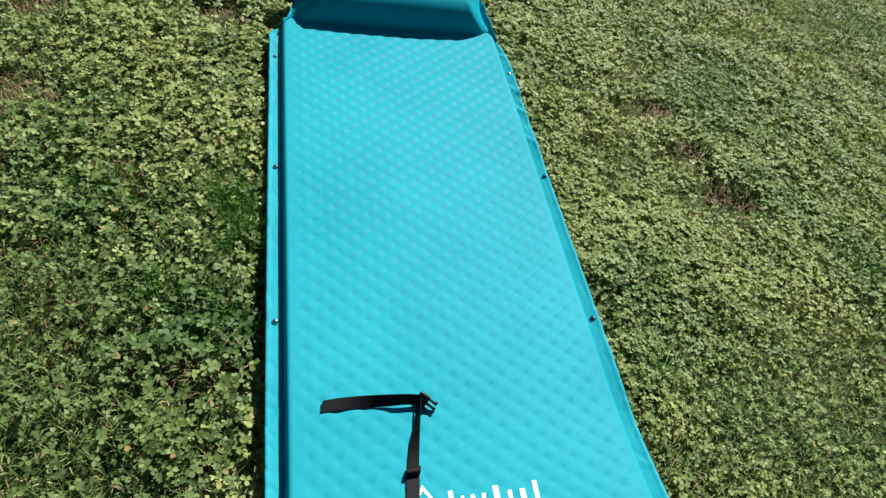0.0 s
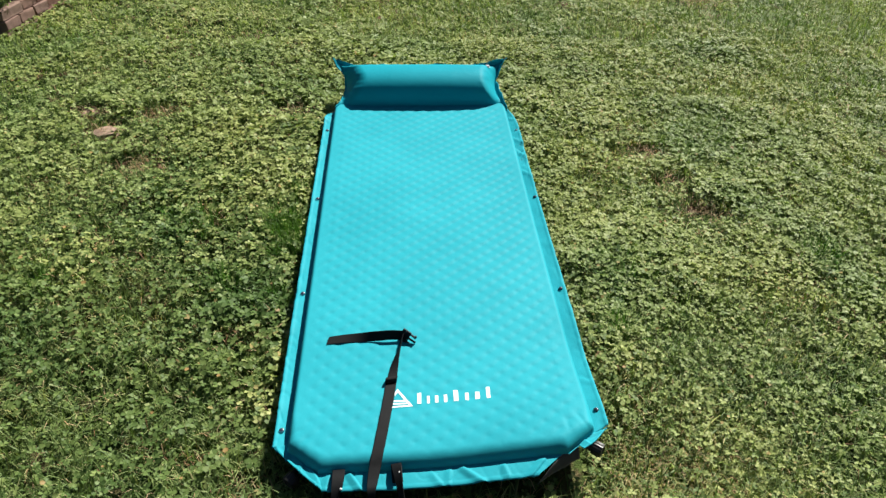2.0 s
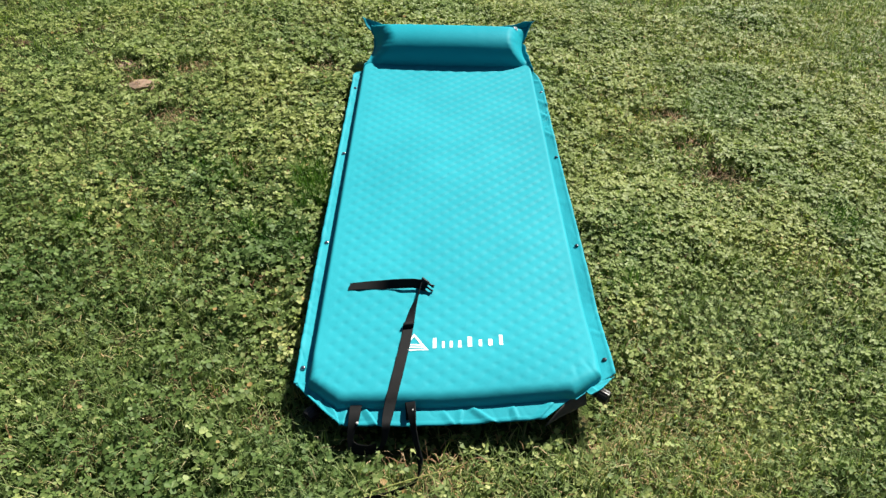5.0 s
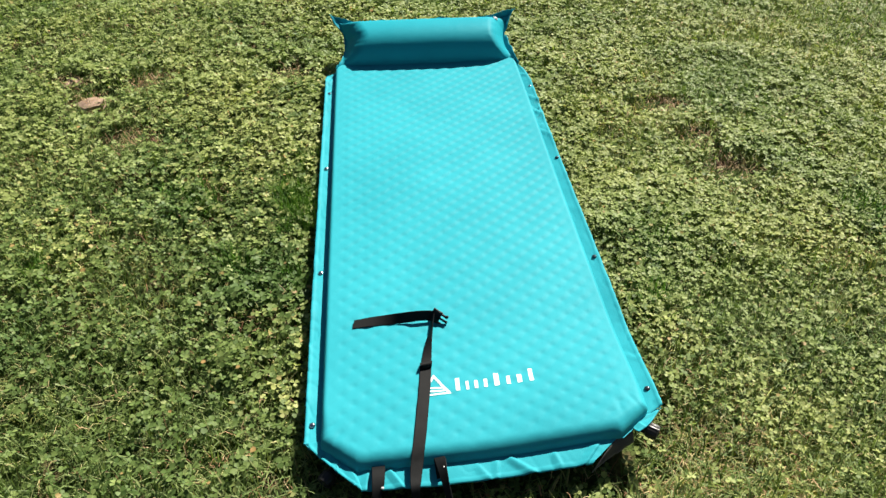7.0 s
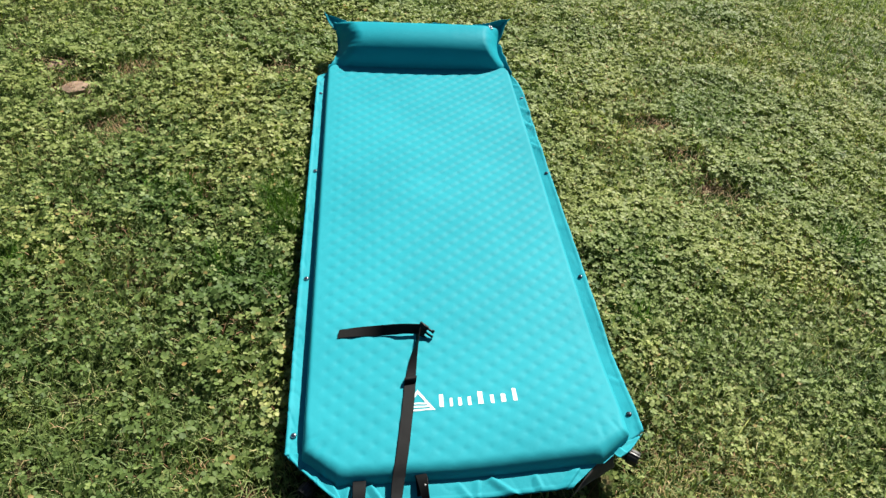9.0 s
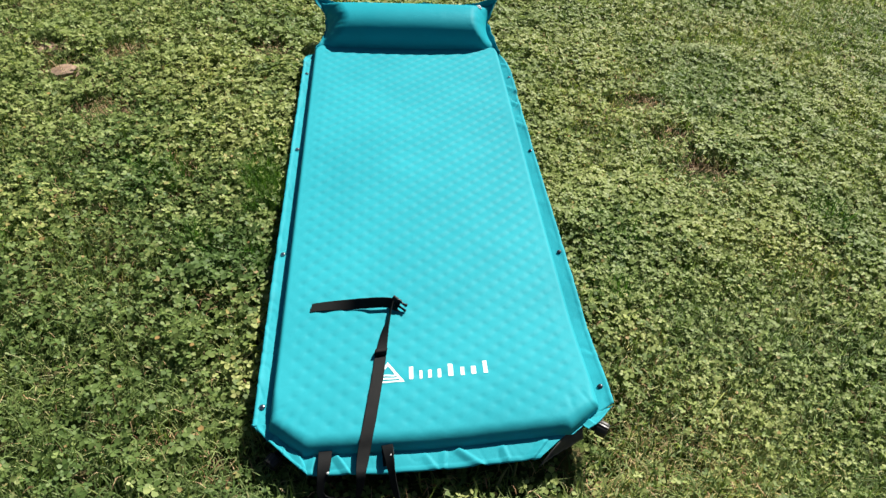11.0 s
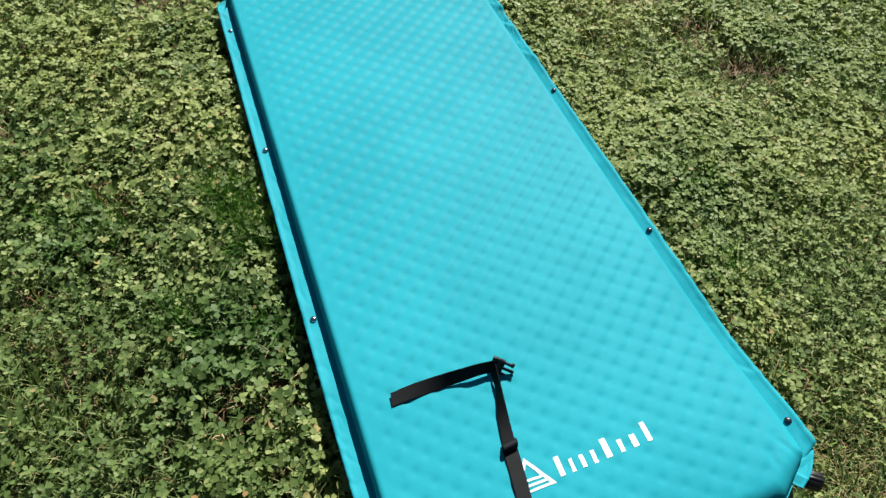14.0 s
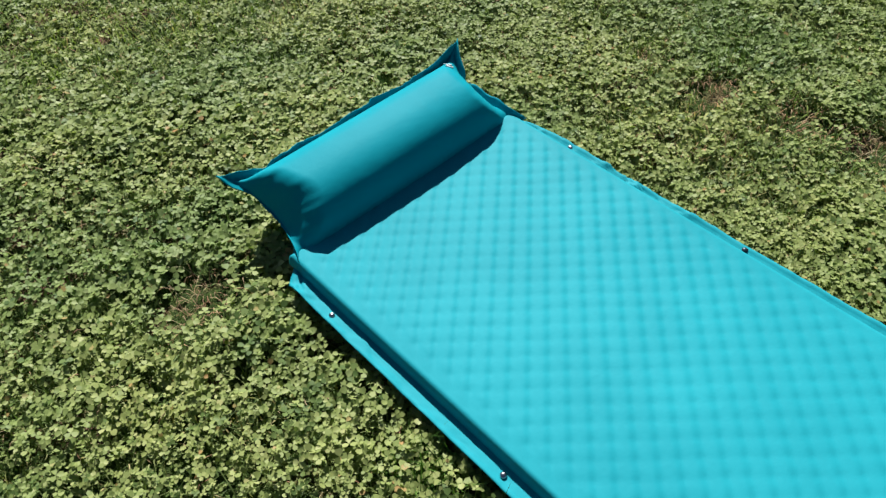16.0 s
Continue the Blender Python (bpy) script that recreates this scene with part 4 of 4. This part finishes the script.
def build_print():
    # base line leans up a little to the valve side
    o, ex, ey = Vector((-0.050, 0.134)), Vector((0.994, 0.045)), Vector((0.010, 1.0))
    at = lambda x, y: tuple(o + ex * x + ey * y)

    def bar(x0, x1, y0, y1, lean=0.0):
        child("print_bar", patch_mesh("print_bar", [at(x0, y0), at(x1, y0), at(x1 + lean, y1), at(x0 + lean, y1)], max(2, int((x1 - x0) / 0.003)), 3), mat, "white printed bar")

    # eight plain upright bars, tall or short
    x = 0.001
    for w, h in ((0.017, 0.029), (0.012, 0.019), (0.0145, 0.019), (0.0145, 0.019), (0.021, 0.029), (0.0155, 0.019), (0.020, 0.019), (0.017, 0.030)):
        bar(x + 0.25 * w, x + 0.68 * w, 0, h)
        x += w + 0.0032
    # striped triangle emblem, half under the strap
    tri = lambda f, s: at(-0.034 + s * (1 - f) * 0.0305, -0.005 + f * 0.048)
    for s in (-1, 1):
        p = [tri(0, s), tri(1, s), (tri(1, s)[0], tri(1, s)[1] - 0.009), (tri(0, s)[0] - s * 0.006, tri(0, s)[1])]
        child("emblem_side", patch_mesh("emblem_side", p, 8, 2), mat, "white printed emblem stroke")
    for f0, f1 in ((0.0, 0.07), (0.15, 0.22), (0.30, 0.37)):
        child("emblem_stripe", patch_mesh("emblem_stripe", [tri(f0, -0.96), tri(f0, 0.96), tri(f1, 0.96), tri(f1, -0.96)], 10, 2), mat, "white printed emblem stripe")


build_print()


# ---- straps ----
def on_top(x, y, up=0.0018):
    return panel_z(x, y) + up


def build_strap():
    strap = tagged(new("strap"), "black webbing strap with side-release buckle lying across the mat", "strap")
    h = 0.0112
    w = Vector((0.98, 0.16, 0)) * h
    rows = []
    # from under the foot rim, over the edge and up the mat
    for x, y, z, k in ((-0.165, -0.083, 0.020, 0.5), (-0.150, -0.082, 0.020, 0.5), (-0.136, -0.075, 0.028, 0.45), (-0.131, -0.061, 0.046, 0.6), (-0.130, -0.050, 0.0565, 0.75), (-0.128, -0.030, 0.058, 0.92), (-0.125, -0.008, 0.062, 1)):
        rows.append((x, y, z, *(w * k)))
    for x, y in ((-0.121, 0.015), (-0.115, 0.05), (-0.108, 0.10), (-0.101, 0.15), (-0.096, 0.195)):
        rows.append((x, y, on_top(x, y, 0.0022), *w))
    part("webbing", ribbon_bm(rows, 70), WEB, strap, "flat black webbing, greyish in the sun")
    # doubled-over hem
    part("hem", ribbon_bm([(-0.0965, 0.190, on_top(-0.0965, 0.190, 0.003), *(w * 1.05)), (-0.0960, 0.1925, on_top(-0.0955, 0.193, 0.010), *(w * 1.06)), (-0.0950, 0.199, on_top(-0.0955, 0.199, 0.0105), *(w * 1.06)), (-0.0945, 0.204, on_top(-0.0945, 0.207, 0.004), *(w * 1.04))], 14, 0.0022), WEB, strap)
    # twisted neck up to the buckle
    neck = [(-0.0945, 0.203, on_top(-0.0945, 0.203, 0.003), *(w * 0.9)),
            (-0.090, 0.232, on_top(-0.090, 0.232, 0.006), 0.0085, 0.002, 0.003),
            (-0.084, 0.262, on_top(-0.084, 0.262, 0.010), 0.0060, 0.002, 0.007),
            (-0.078, 0.288, 0.081, 0.0035, 0.002, 0.009),
            (-0.074, 0.314, 0.082, 0.0040, 0.003, 0.008)]
    part("neck", ribbon_bm(neck, 30), WEB, strap)
    # loose tail, arched off the mat
    tail = [(-0.071, 0.318, 0.0825, 0.001, 0.0040, 0.0100), (-0.095, 0.319, 0.0835, 0.001, 0.0045, 0.0098), (-0.130, 0.320, 0.080, 0.001, 0.0064, 0.0086),
            (-0.165, 0.321, 0.0755, 0.001, 0.0090, 0.0055), (-0.200, 0.320, on_top(-0.2, 0.320, 0.0038), 0.001, 0.0105, 0.0025), (-0.231, 0.317, on_top(-0.231, 0.317, 0.0030), 0.002, 0.0108, 0.0012)]
    part("tail", ribbon_bm(tail, 50), WEB, strap, "loose webbing tail arching off the mat")
    # buckle: ladder frame and three prongs
    turn = Euler((radians(62), radians(14), radians(-36))).to_matrix()
    c = Vector((-0.067, 0.3185, 0.0810))
    put = lambda v: c + turn @ (Vector(v) * 0.9)
    bm = bmesh.new()
    for y in (-0.0125, 0.0125):
        box_bm((0.020, 0.004, 0.005), put((0.0, y, 0)), turn, 0.0012, bm)
    box_bm((0.018, 0.024, 0.0028), put((0.0, 0, -0.0005)), turn, 0.0008, bm)
    for x in (-0.009, 0.0, 0.009):
        box_bm((0.0038, 0.027, 0.0045), put((x, 0, 0)), turn, 0.0012, bm)
    body = part("buckle", bm, BLACKPLASTIC, strap, "black plastic side-release buckle")
    for y, ln in ((-0.0105, 0.017), (0.0, 0.020), (0.0105, 0.017)):
        bm = bmesh.new()
        box_bm((ln, 0.0042, 0.0036), put((0.009 + ln / 2, y, 0)), turn, 0.001, bm)
        box_bm((0.005, 0.0068 if y else 0.0046, 0.0042), put((0.009 + ln - 0.002, y * 1.08, 0)), turn, 0.001, bm)
        part("prong", bm, BLACKPLASTIC, body)


build_strap()


def build_loop(rows, rivet):
    part("loop", ribbon_bm(rows, 40), WEB, mat, "black webbing loop sewn to the foot edge")
    if rivet:
        m = Matrix.Translation(rivet) @ pose(0, 0, 0, 25, 0, 0)
        part("rivet", lathe_bm([(0.0022, -0.001), (0.0024, 0.0008), (0.0015, 0.0015), (0.0005, 0.0017)], 16, m), WHITEPLASTIC, mat, "small white rivet")


W1 = (0.0112, 0.001, 0.0)
build_loop([(-0.190, 0.002, 0.050, *W1), (-0.190, -0.012, 0.0560, *W1), (-0.1905, -0.030, 0.0560, 0.0108, 0.001, 0.0), (-0.192, -0.048, 0.051, 0.0098, 0.003, 0.002), (-0.195, -0.062, 0.039, 0.007, 0.005, 0.004),
                   (-0.194, -0.073, 0.027, 0.004, 0.006, 0.006), (-0.185, -0.079, 0.021, 0.002, 0.006, 0.008), (-0.164, -0.081, 0.020, 0.001, 0.005, 0.009), (-0.148, -0.077, 0.022, 0.001, 0.004, 0.009)],
           (-0.184, -0.046, 0.0540))
build_loop([(-0.084, -0.030, 0.046, 0.0098, 0.001, 0), (-0.086, -0.006, 0.056, 0.0098, 0.001, 0), (-0.087, 0.002, 0.0585, 0.0095, 0.001, 0.001), (-0.085, -0.012, 0.0635, 0.0085, 0.002, 0.003), (-0.082, -0.034, 0.0610, 0.006, 0.004, 0.005),
                    (-0.077, -0.062, 0.048, 0.004, 0.005, 0.007), (-0.071, -0.086, 0.036, 0.003, 0.004, 0.008), (-0.065, -0.110, 0.028, 0.003, 0.004, 0.008)],
           (-0.080, -0.022, 0.0645))


def build_ground_strap():
    strap = tagged(new("ground_strap"), "long black strap trailing through the clover at the mat's foot", "strap")
    e = (0.004, 0.004, 0.008)
    rows = [(-0.067, -0.102, 0.030, *e), (-0.065, -0.120, 0.020, *e), (-0.075, -0.148, 0.006, *e), (-0.112, -0.172, 0.000, -0.001, 0.003, 0.0085), (-0.160, -0.194, 0.010, -0.001, 0.003, 0.0085),
            (-0.205, -0.217, 0.016, -0.001, 0.003, 0.009), (-0.250, -0.246, 0.017, -0.001, 0.003, 0.009), (-0.305, -0.288, 0.014, -0.002, 0.004, 0.009), (-0.38, -0.36, 0.008, -0.002, 0.004, 0.009), (-0.46, -0.42, 0.0, -0.003, 0.006, 0.007)]
    rows = [(r[0], r[1], r[2] + 0.016 * min(1, k / 3), *r[3:]) for k, r in enumerate(rows)]
    part("webbing", ribbon_bm(rows, 80), WEB, strap)
    rows = [(-0.186, -0.240, -0.004, 0.001, 0.004, 0.004), (-0.205, -0.252, 0.008, 0.001, 0.005, 0.005), (-0.235, -0.275, 0.010, 0.001, 0.006, 0.004), (-0.275, -0.312, 0.008, 0.001, 0.007, 0.003), (-0.36, -0.38, 0.0, 0.001, 0.007, 0.003)]
    rows = [(r[0], r[1], r[2] + 0.016, *r[3:]) for r in rows]
    part("end", ribbon_bm(rows, 40), WEB, strap)


build_ground_strap()


# ---- single plants ----
def stem_bm(points, r0, r1, n=18, sides=6, bm=None):
    own = bmesh.new() if bm is None else bm
    pts = [Vector(p) for p in glide(points, n)]
    rings = []
    for i, p in enumerate(pts):
        t = (pts[min(i + 1, n - 1)] - pts[max(i - 1, 0)]).normalized()
        s = t.orthogonal().normalized()
        q = t.cross(s)
        r = r0 + (r1 - r0) * i / (n - 1)
        rings.append([own.verts.new(p + (s * math.cos(2 * math.pi * k / sides) + q * math.sin(2 * math.pi * k / sides)) * r) for k in range(sides)])
    for a, b in zip(rings, rings[1:]):
        for k in range(sides):
            own.faces.new((a[k], a[(k + 1) % sides], b[(k + 1) % sides], b[k]))
    own.faces.new(rings[0][::-1])
    own.faces.new(rings[-1])
    return own


def build_seed_stem(label, main, side_stems):
    st = tagged(new("grass_stem"), label, "grass stem", group="long grass stems")
    part("stalk", stem_bm(main, 0.0016, 0.0007), STEM, st)
    for s in side_stems:
        part("side_stalk", stem_bm(s, 0.0012, 0.0005, 10), STEM, st)


build_seed_stem("long pale green grass stem lying over the black strap", [(-0.150, -0.181, 0.036), (-0.080, -0.160, 0.044), (-0.014, -0.141, 0.048), (0.012, -0.130, 0.048)],
                [[(-0.148, -0.180, 0.036), (-0.152, -0.200, 0.034), (-0.153, -0.222, 0.020)], [(-0.170, -0.172, 0.026), (-0.185, -0.145, 0.036), (-0.198, -0.130, 0.036)], [(-0.19, -0.195, 0.028), (-0.205, -0.225, 0.038), (-0.215, -0.245, 0.024)]])
rs = random.Random(7)
for cx, cy in ((-0.95, 0.72), (-0.70, 0.63), (-0.80, 0.50), (1.02, 0.66), (1.12, 0.95), (0.88, 0.30), (-0.55, -0.05), (0.92, 1.02), (0.55, 0.12), (-0.62, 1.02), (0.62, -0.15)):
    a = rs.uniform(0, 6.28)
    d = Vector((math.cos(a), math.sin(a), 0)) * rs.uniform(0.03, 0.055)
    c = Vector((cx, cy, 0.0))
    build_seed_stem("thin pale dry grass stem lying on the clover", [c - d + Vector((0, 0, -0.01)), c + Vector((0, 0, 0.016)), c + d + Vector((0, 0, 0.020))], [])


def build_lime_leaf(at, length, turn):
    """A single broad, pointed leaf standing out of the clover."""
    plant = tagged(new("broad_leaf"), "bright lime-green broad leaf standing out of the clover", "leaf")
    nu, nv, verts = 7, 11, []
    m = Matrix.Translation(at) @ pose(0, 0, 0, 0, 0, turn)
    for j in range(nv):
        f = j / (nv - 1)
        wide = length * 0.24 * math.sin(math.pi * min(1, f * 0.93 + 0.07)) ** 0.8
        for i in range(nu):
            s = i / (nu - 1) * 2 - 1
            verts.append(m @ Vector((s * wide, f * length, 0.012 + 0.55 * length * f - 0.5 * length * f * f + abs(s) * wide * 0.35)))
    faces = [(j * nu + i, j * nu + i + 1, (j + 1) * nu + i + 1, (j + 1) * nu + i) for j in range(nv - 1) for i in range(nu - 1)]
    solid(child("blade", mesh_from("blade", verts, faces, LIME), plant), 0.0005)


build_lime_leaf((-0.585, 1.075, -0.004), 0.045, 20)
build_lime_leaf((-0.560, 1.085, -0.006), 0.030, -70)


def build_flat_stone(at, size, turn, seed):
    """A low worn stone with an uneven outline, half sunk in the lawn."""
    rng = random.Random(seed)
    rings = []
    bm = bmesh.new()
    wob = [rng.uniform(0.78, 1.15) for _ in range(14)]
    for r, h in ((1.0, -0.025), (1.0, -0.002), (0.93, 0.005), (0.6, 0.008), (0.2, 0.0085)):
        rings.append([bm.verts.new((size[0] * r * wob[k] * math.cos(k * math.tau / 14), size[1] * r * wob[k] * math.sin(k * math.tau / 14), h + rng.uniform(-0.0012, 0.0012))) for k in range(14)])
    for a, b in zip(rings, rings[1:]):
        for k in range(14):
            bm.faces.new((a[k], a[(k + 1) % 14], b[(k + 1) % 14], b[k]))
    bm.faces.new(rings[0][::-1])
    bm.faces.new(rings[-1])
    stone = part("flat_stone", bm, STONE, None, "pale tan flat stone half sunk in the lawn")
    stone.matrix_world = Matrix.Translation(at) @ pose(0, 0, 0, 3, -2, turn)
    tagged(stone, category="stone", group="flat stones in the lawn")


build_flat_stone((-1.048, 1.435, -0.013), (0.050, 0.034), 12, 3)
build_flat_stone((-1.136, 1.577, -0.013), (0.034, 0.028), 70, 8)

# ---- raised brick bed ----
def build_bed():
    bed = tagged(new("raised_bed_wall"), "low weathered wall of red-brown pavers edging a raised bed", "brick wall", kind="structure")
    rng = random.Random(4)
    shapes = []
    for k in range(4):
        # worn pavers laid with their short faces outwards, no two corners alike
        bm = box_bm((0.0965, 0.105, 0.0420), (0, 0, 0), bevel=0.006)
        for v in bm.verts:
            v.co += Vector((rng.uniform(-1, 1), rng.uniform(-1, 1), rng.uniform(-1, 1))) * 0.0016
        me = bpy.data.meshes.new("brick")
        bm.to_mesh(me)
        bm.free()
        me.materials.append(BRICK)
        shapes.append(me)
    for direction, inward, count, start in ((BED_DIR, BED_IN, 28, 0.0), (BED_SIDE, BED_BACK, 16, 0.055)):
        base = math.atan2(direction.y, direction.x)
        for course in range(3):
            off = (0.052, 0.004, 0.045)[course]
            for k in range(count):
                p = BED_CORNER + direction * (start + 0.050 + off + k * 0.1005) + inward * (0.054 + rng.uniform(-0.005, 0.005) + 0.003 * course)
                ob = child("brick", shapes[rng.randrange(4)], bed)
                ob.location = (p.x, p.y, -0.030 + course * 0.0445 + rng.uniform(-0.002, 0.002))
                ob.rotation_euler = (rng.uniform(-0.025, 0.025), rng.uniform(-0.025, 0.025), base + rng.uniform(-0.03, 0.03))
    # half pavers close the staggered courses at the corner
    for course in (0, 2):
        p = BED_CORNER + BED_DIR * 0.026 + BED_IN * 0.056
        ob = child("brick", shapes[course], bed)
        ob.location, ob.rotation_euler, ob.scale = (p.x, p.y, -0.030 + course * 0.0445), (0, 0, math.atan2(BED_DIR.y, BED_DIR.x)), (0.48, 1.0, 1.0)
    # mortar core, a little behind the faces
    for direction, inward, length, start in ((BED_DIR, BED_IN, 2.83, 0.012), (BED_SIDE, BED_BACK, 1.62, 0.075)):
        c = BED_CORNER + direction * (start + length / 2) + inward * 0.060
        turn = Matrix.Rotation(math.atan2(direction.y, direction.x), 3, "Z")
        part("mortar", box_bm((length, 0.084, 0.126), (c.x, c.y, 0.010), turn, 0.003), MORTAR, bed, "grey-brown mortar between the bricks")
    verts, n = [], 24
    for j in range(n):
        for i in range(n):
            p = BED_CORNER + BED_DIR * (0.09 + 3.0 * j / (n - 1)) + BED_SIDE * (0.09 + 1.8 * i / (n - 1))
            verts.append((p.x, p.y, 0.040 + 0.035 * float(vnoise(p.x, p.y, 9, 3))))
    faces = [(j * n + i, j * n + i + 1, (j + 1) * n + i + 1, (j + 1) * n + i) for j in range(n - 1) for i in range(n - 1)]
    soil = new("bed_soil", mesh_from("bed_soil", verts, faces, BEDSOIL))
    tagged(soil, "dark loose soil filling the raised bed", "soil", kind="structure")


build_bed()


def build_shrub(at, radius, height, seed, label, m=24000):
    shrub = tagged(new("shrub"), label, "shrub")
    rng = np.random.RandomState(seed)
    n_st = 46
    bm = bmesh.new()
    tips = []
    for k in range(n_st):
        a, r = rng.uniform(0, 6.283), radius * math.sqrt(rng.rand())
        top = Vector((at[0] + r * math.cos(a), at[1] + r * math.sin(a), at[2] + height * (1.05 - 0.55 * (r / radius) ** 2) * rng.uniform(0.75, 1.1)))
        foot = Vector((at[0] + 0.25 * r * math.cos(a), at[1] + 0.25 * r * math.sin(a), at[2]))
        mid = foot.lerp(top, 0.5) + Vector((0.12 * r * math.cos(a), 0.12 * r * math.sin(a), 0))
        stem_bm([foot, mid, top], 0.004, 0.0012, 8, 5, bm)
        tips.append((foot, mid, top))
    part("stems", bm, STEM, shrub)
    who = rng.randint(0, n_st, m)
    f = rng.uniform(0.03, 1.03, m)
    ft, md, tp = [np.array([tuple(t[i]) for t in tips])[who] for i in range(3)]
    p = (1 - f)[:, None] ** 2 * ft + 2 * ((1 - f) * f)[:, None] * md + (f ** 2)[:, None] * tp
    p += rng.normal(0, 0.016, (m, 3))
    co, tris = blades(p[:, 0], p[:, 1], p[:, 2], rng.uniform(0.012, 0.028, m), rng.uniform(0.003, 0.006, m), rng, 0.6)
    crown = child("crown", raw_mesh("crown", co, tris, SHRUB), shrub)
    tagged(crown, kind="stuff")


def bed_at(along, across, z=0.06):
    p = BED_CORNER + BED_DIR * along + BED_SIDE * across
    return (p.x, p.y, z)


build_shrub(bed_at(0.14, 0.14), 0.19, 0.26, 1, "bushy grey-green herb shrub overhanging the brick edging")
build_shrub(bed_at(0.45, 0.155), 0.20, 0.29, 2, "bushy grey-green herb shrub overhanging the brick edging")
build_shrub(bed_at(0.30, 0.62), 0.22, 0.34, 3, "bushy grey-green herb shrub in the raised bed", 15000)
build_shrub(bed_at(0.75, 0.66), 0.22, 0.38, 4, "bushy grey-green herb shrub in the raised bed", 15000)
build_shrub(bed_at(0.98, 0.30), 0.17, 0.30, 6, "bushy grey-green herb shrub in the raised bed", 15000)
build_shrub(bed_at(1.60, 0.40), 0.20, 0.34, 5, "small dark green herb shrub in the raised bed", 13000)


def build_stake():
    """The small black stake with a white cap at the foot of the brick wall."""
    st = tagged(new("garden_stake"), "small black garden stake with a white cap by the brick wall", "garden stake")
    m = Matrix.Translation((-1.468, 3.20, -0.03))
    part("post", lathe_bm([(0.012, 0.0), (0.014, 0.02), (0.014, 0.075), (0.018, 0.080), (0.018, 0.088)], 16, m), BLACKPLASTIC, st)
    part("cap", lathe_bm([(0.018, 0.088), (0.021, 0.092), (0.020, 0.105), (0.012, 0.114), (0.003, 0.117)], 16, m), WHITEPLASTIC, st, "white rounded cap")


build_stake()
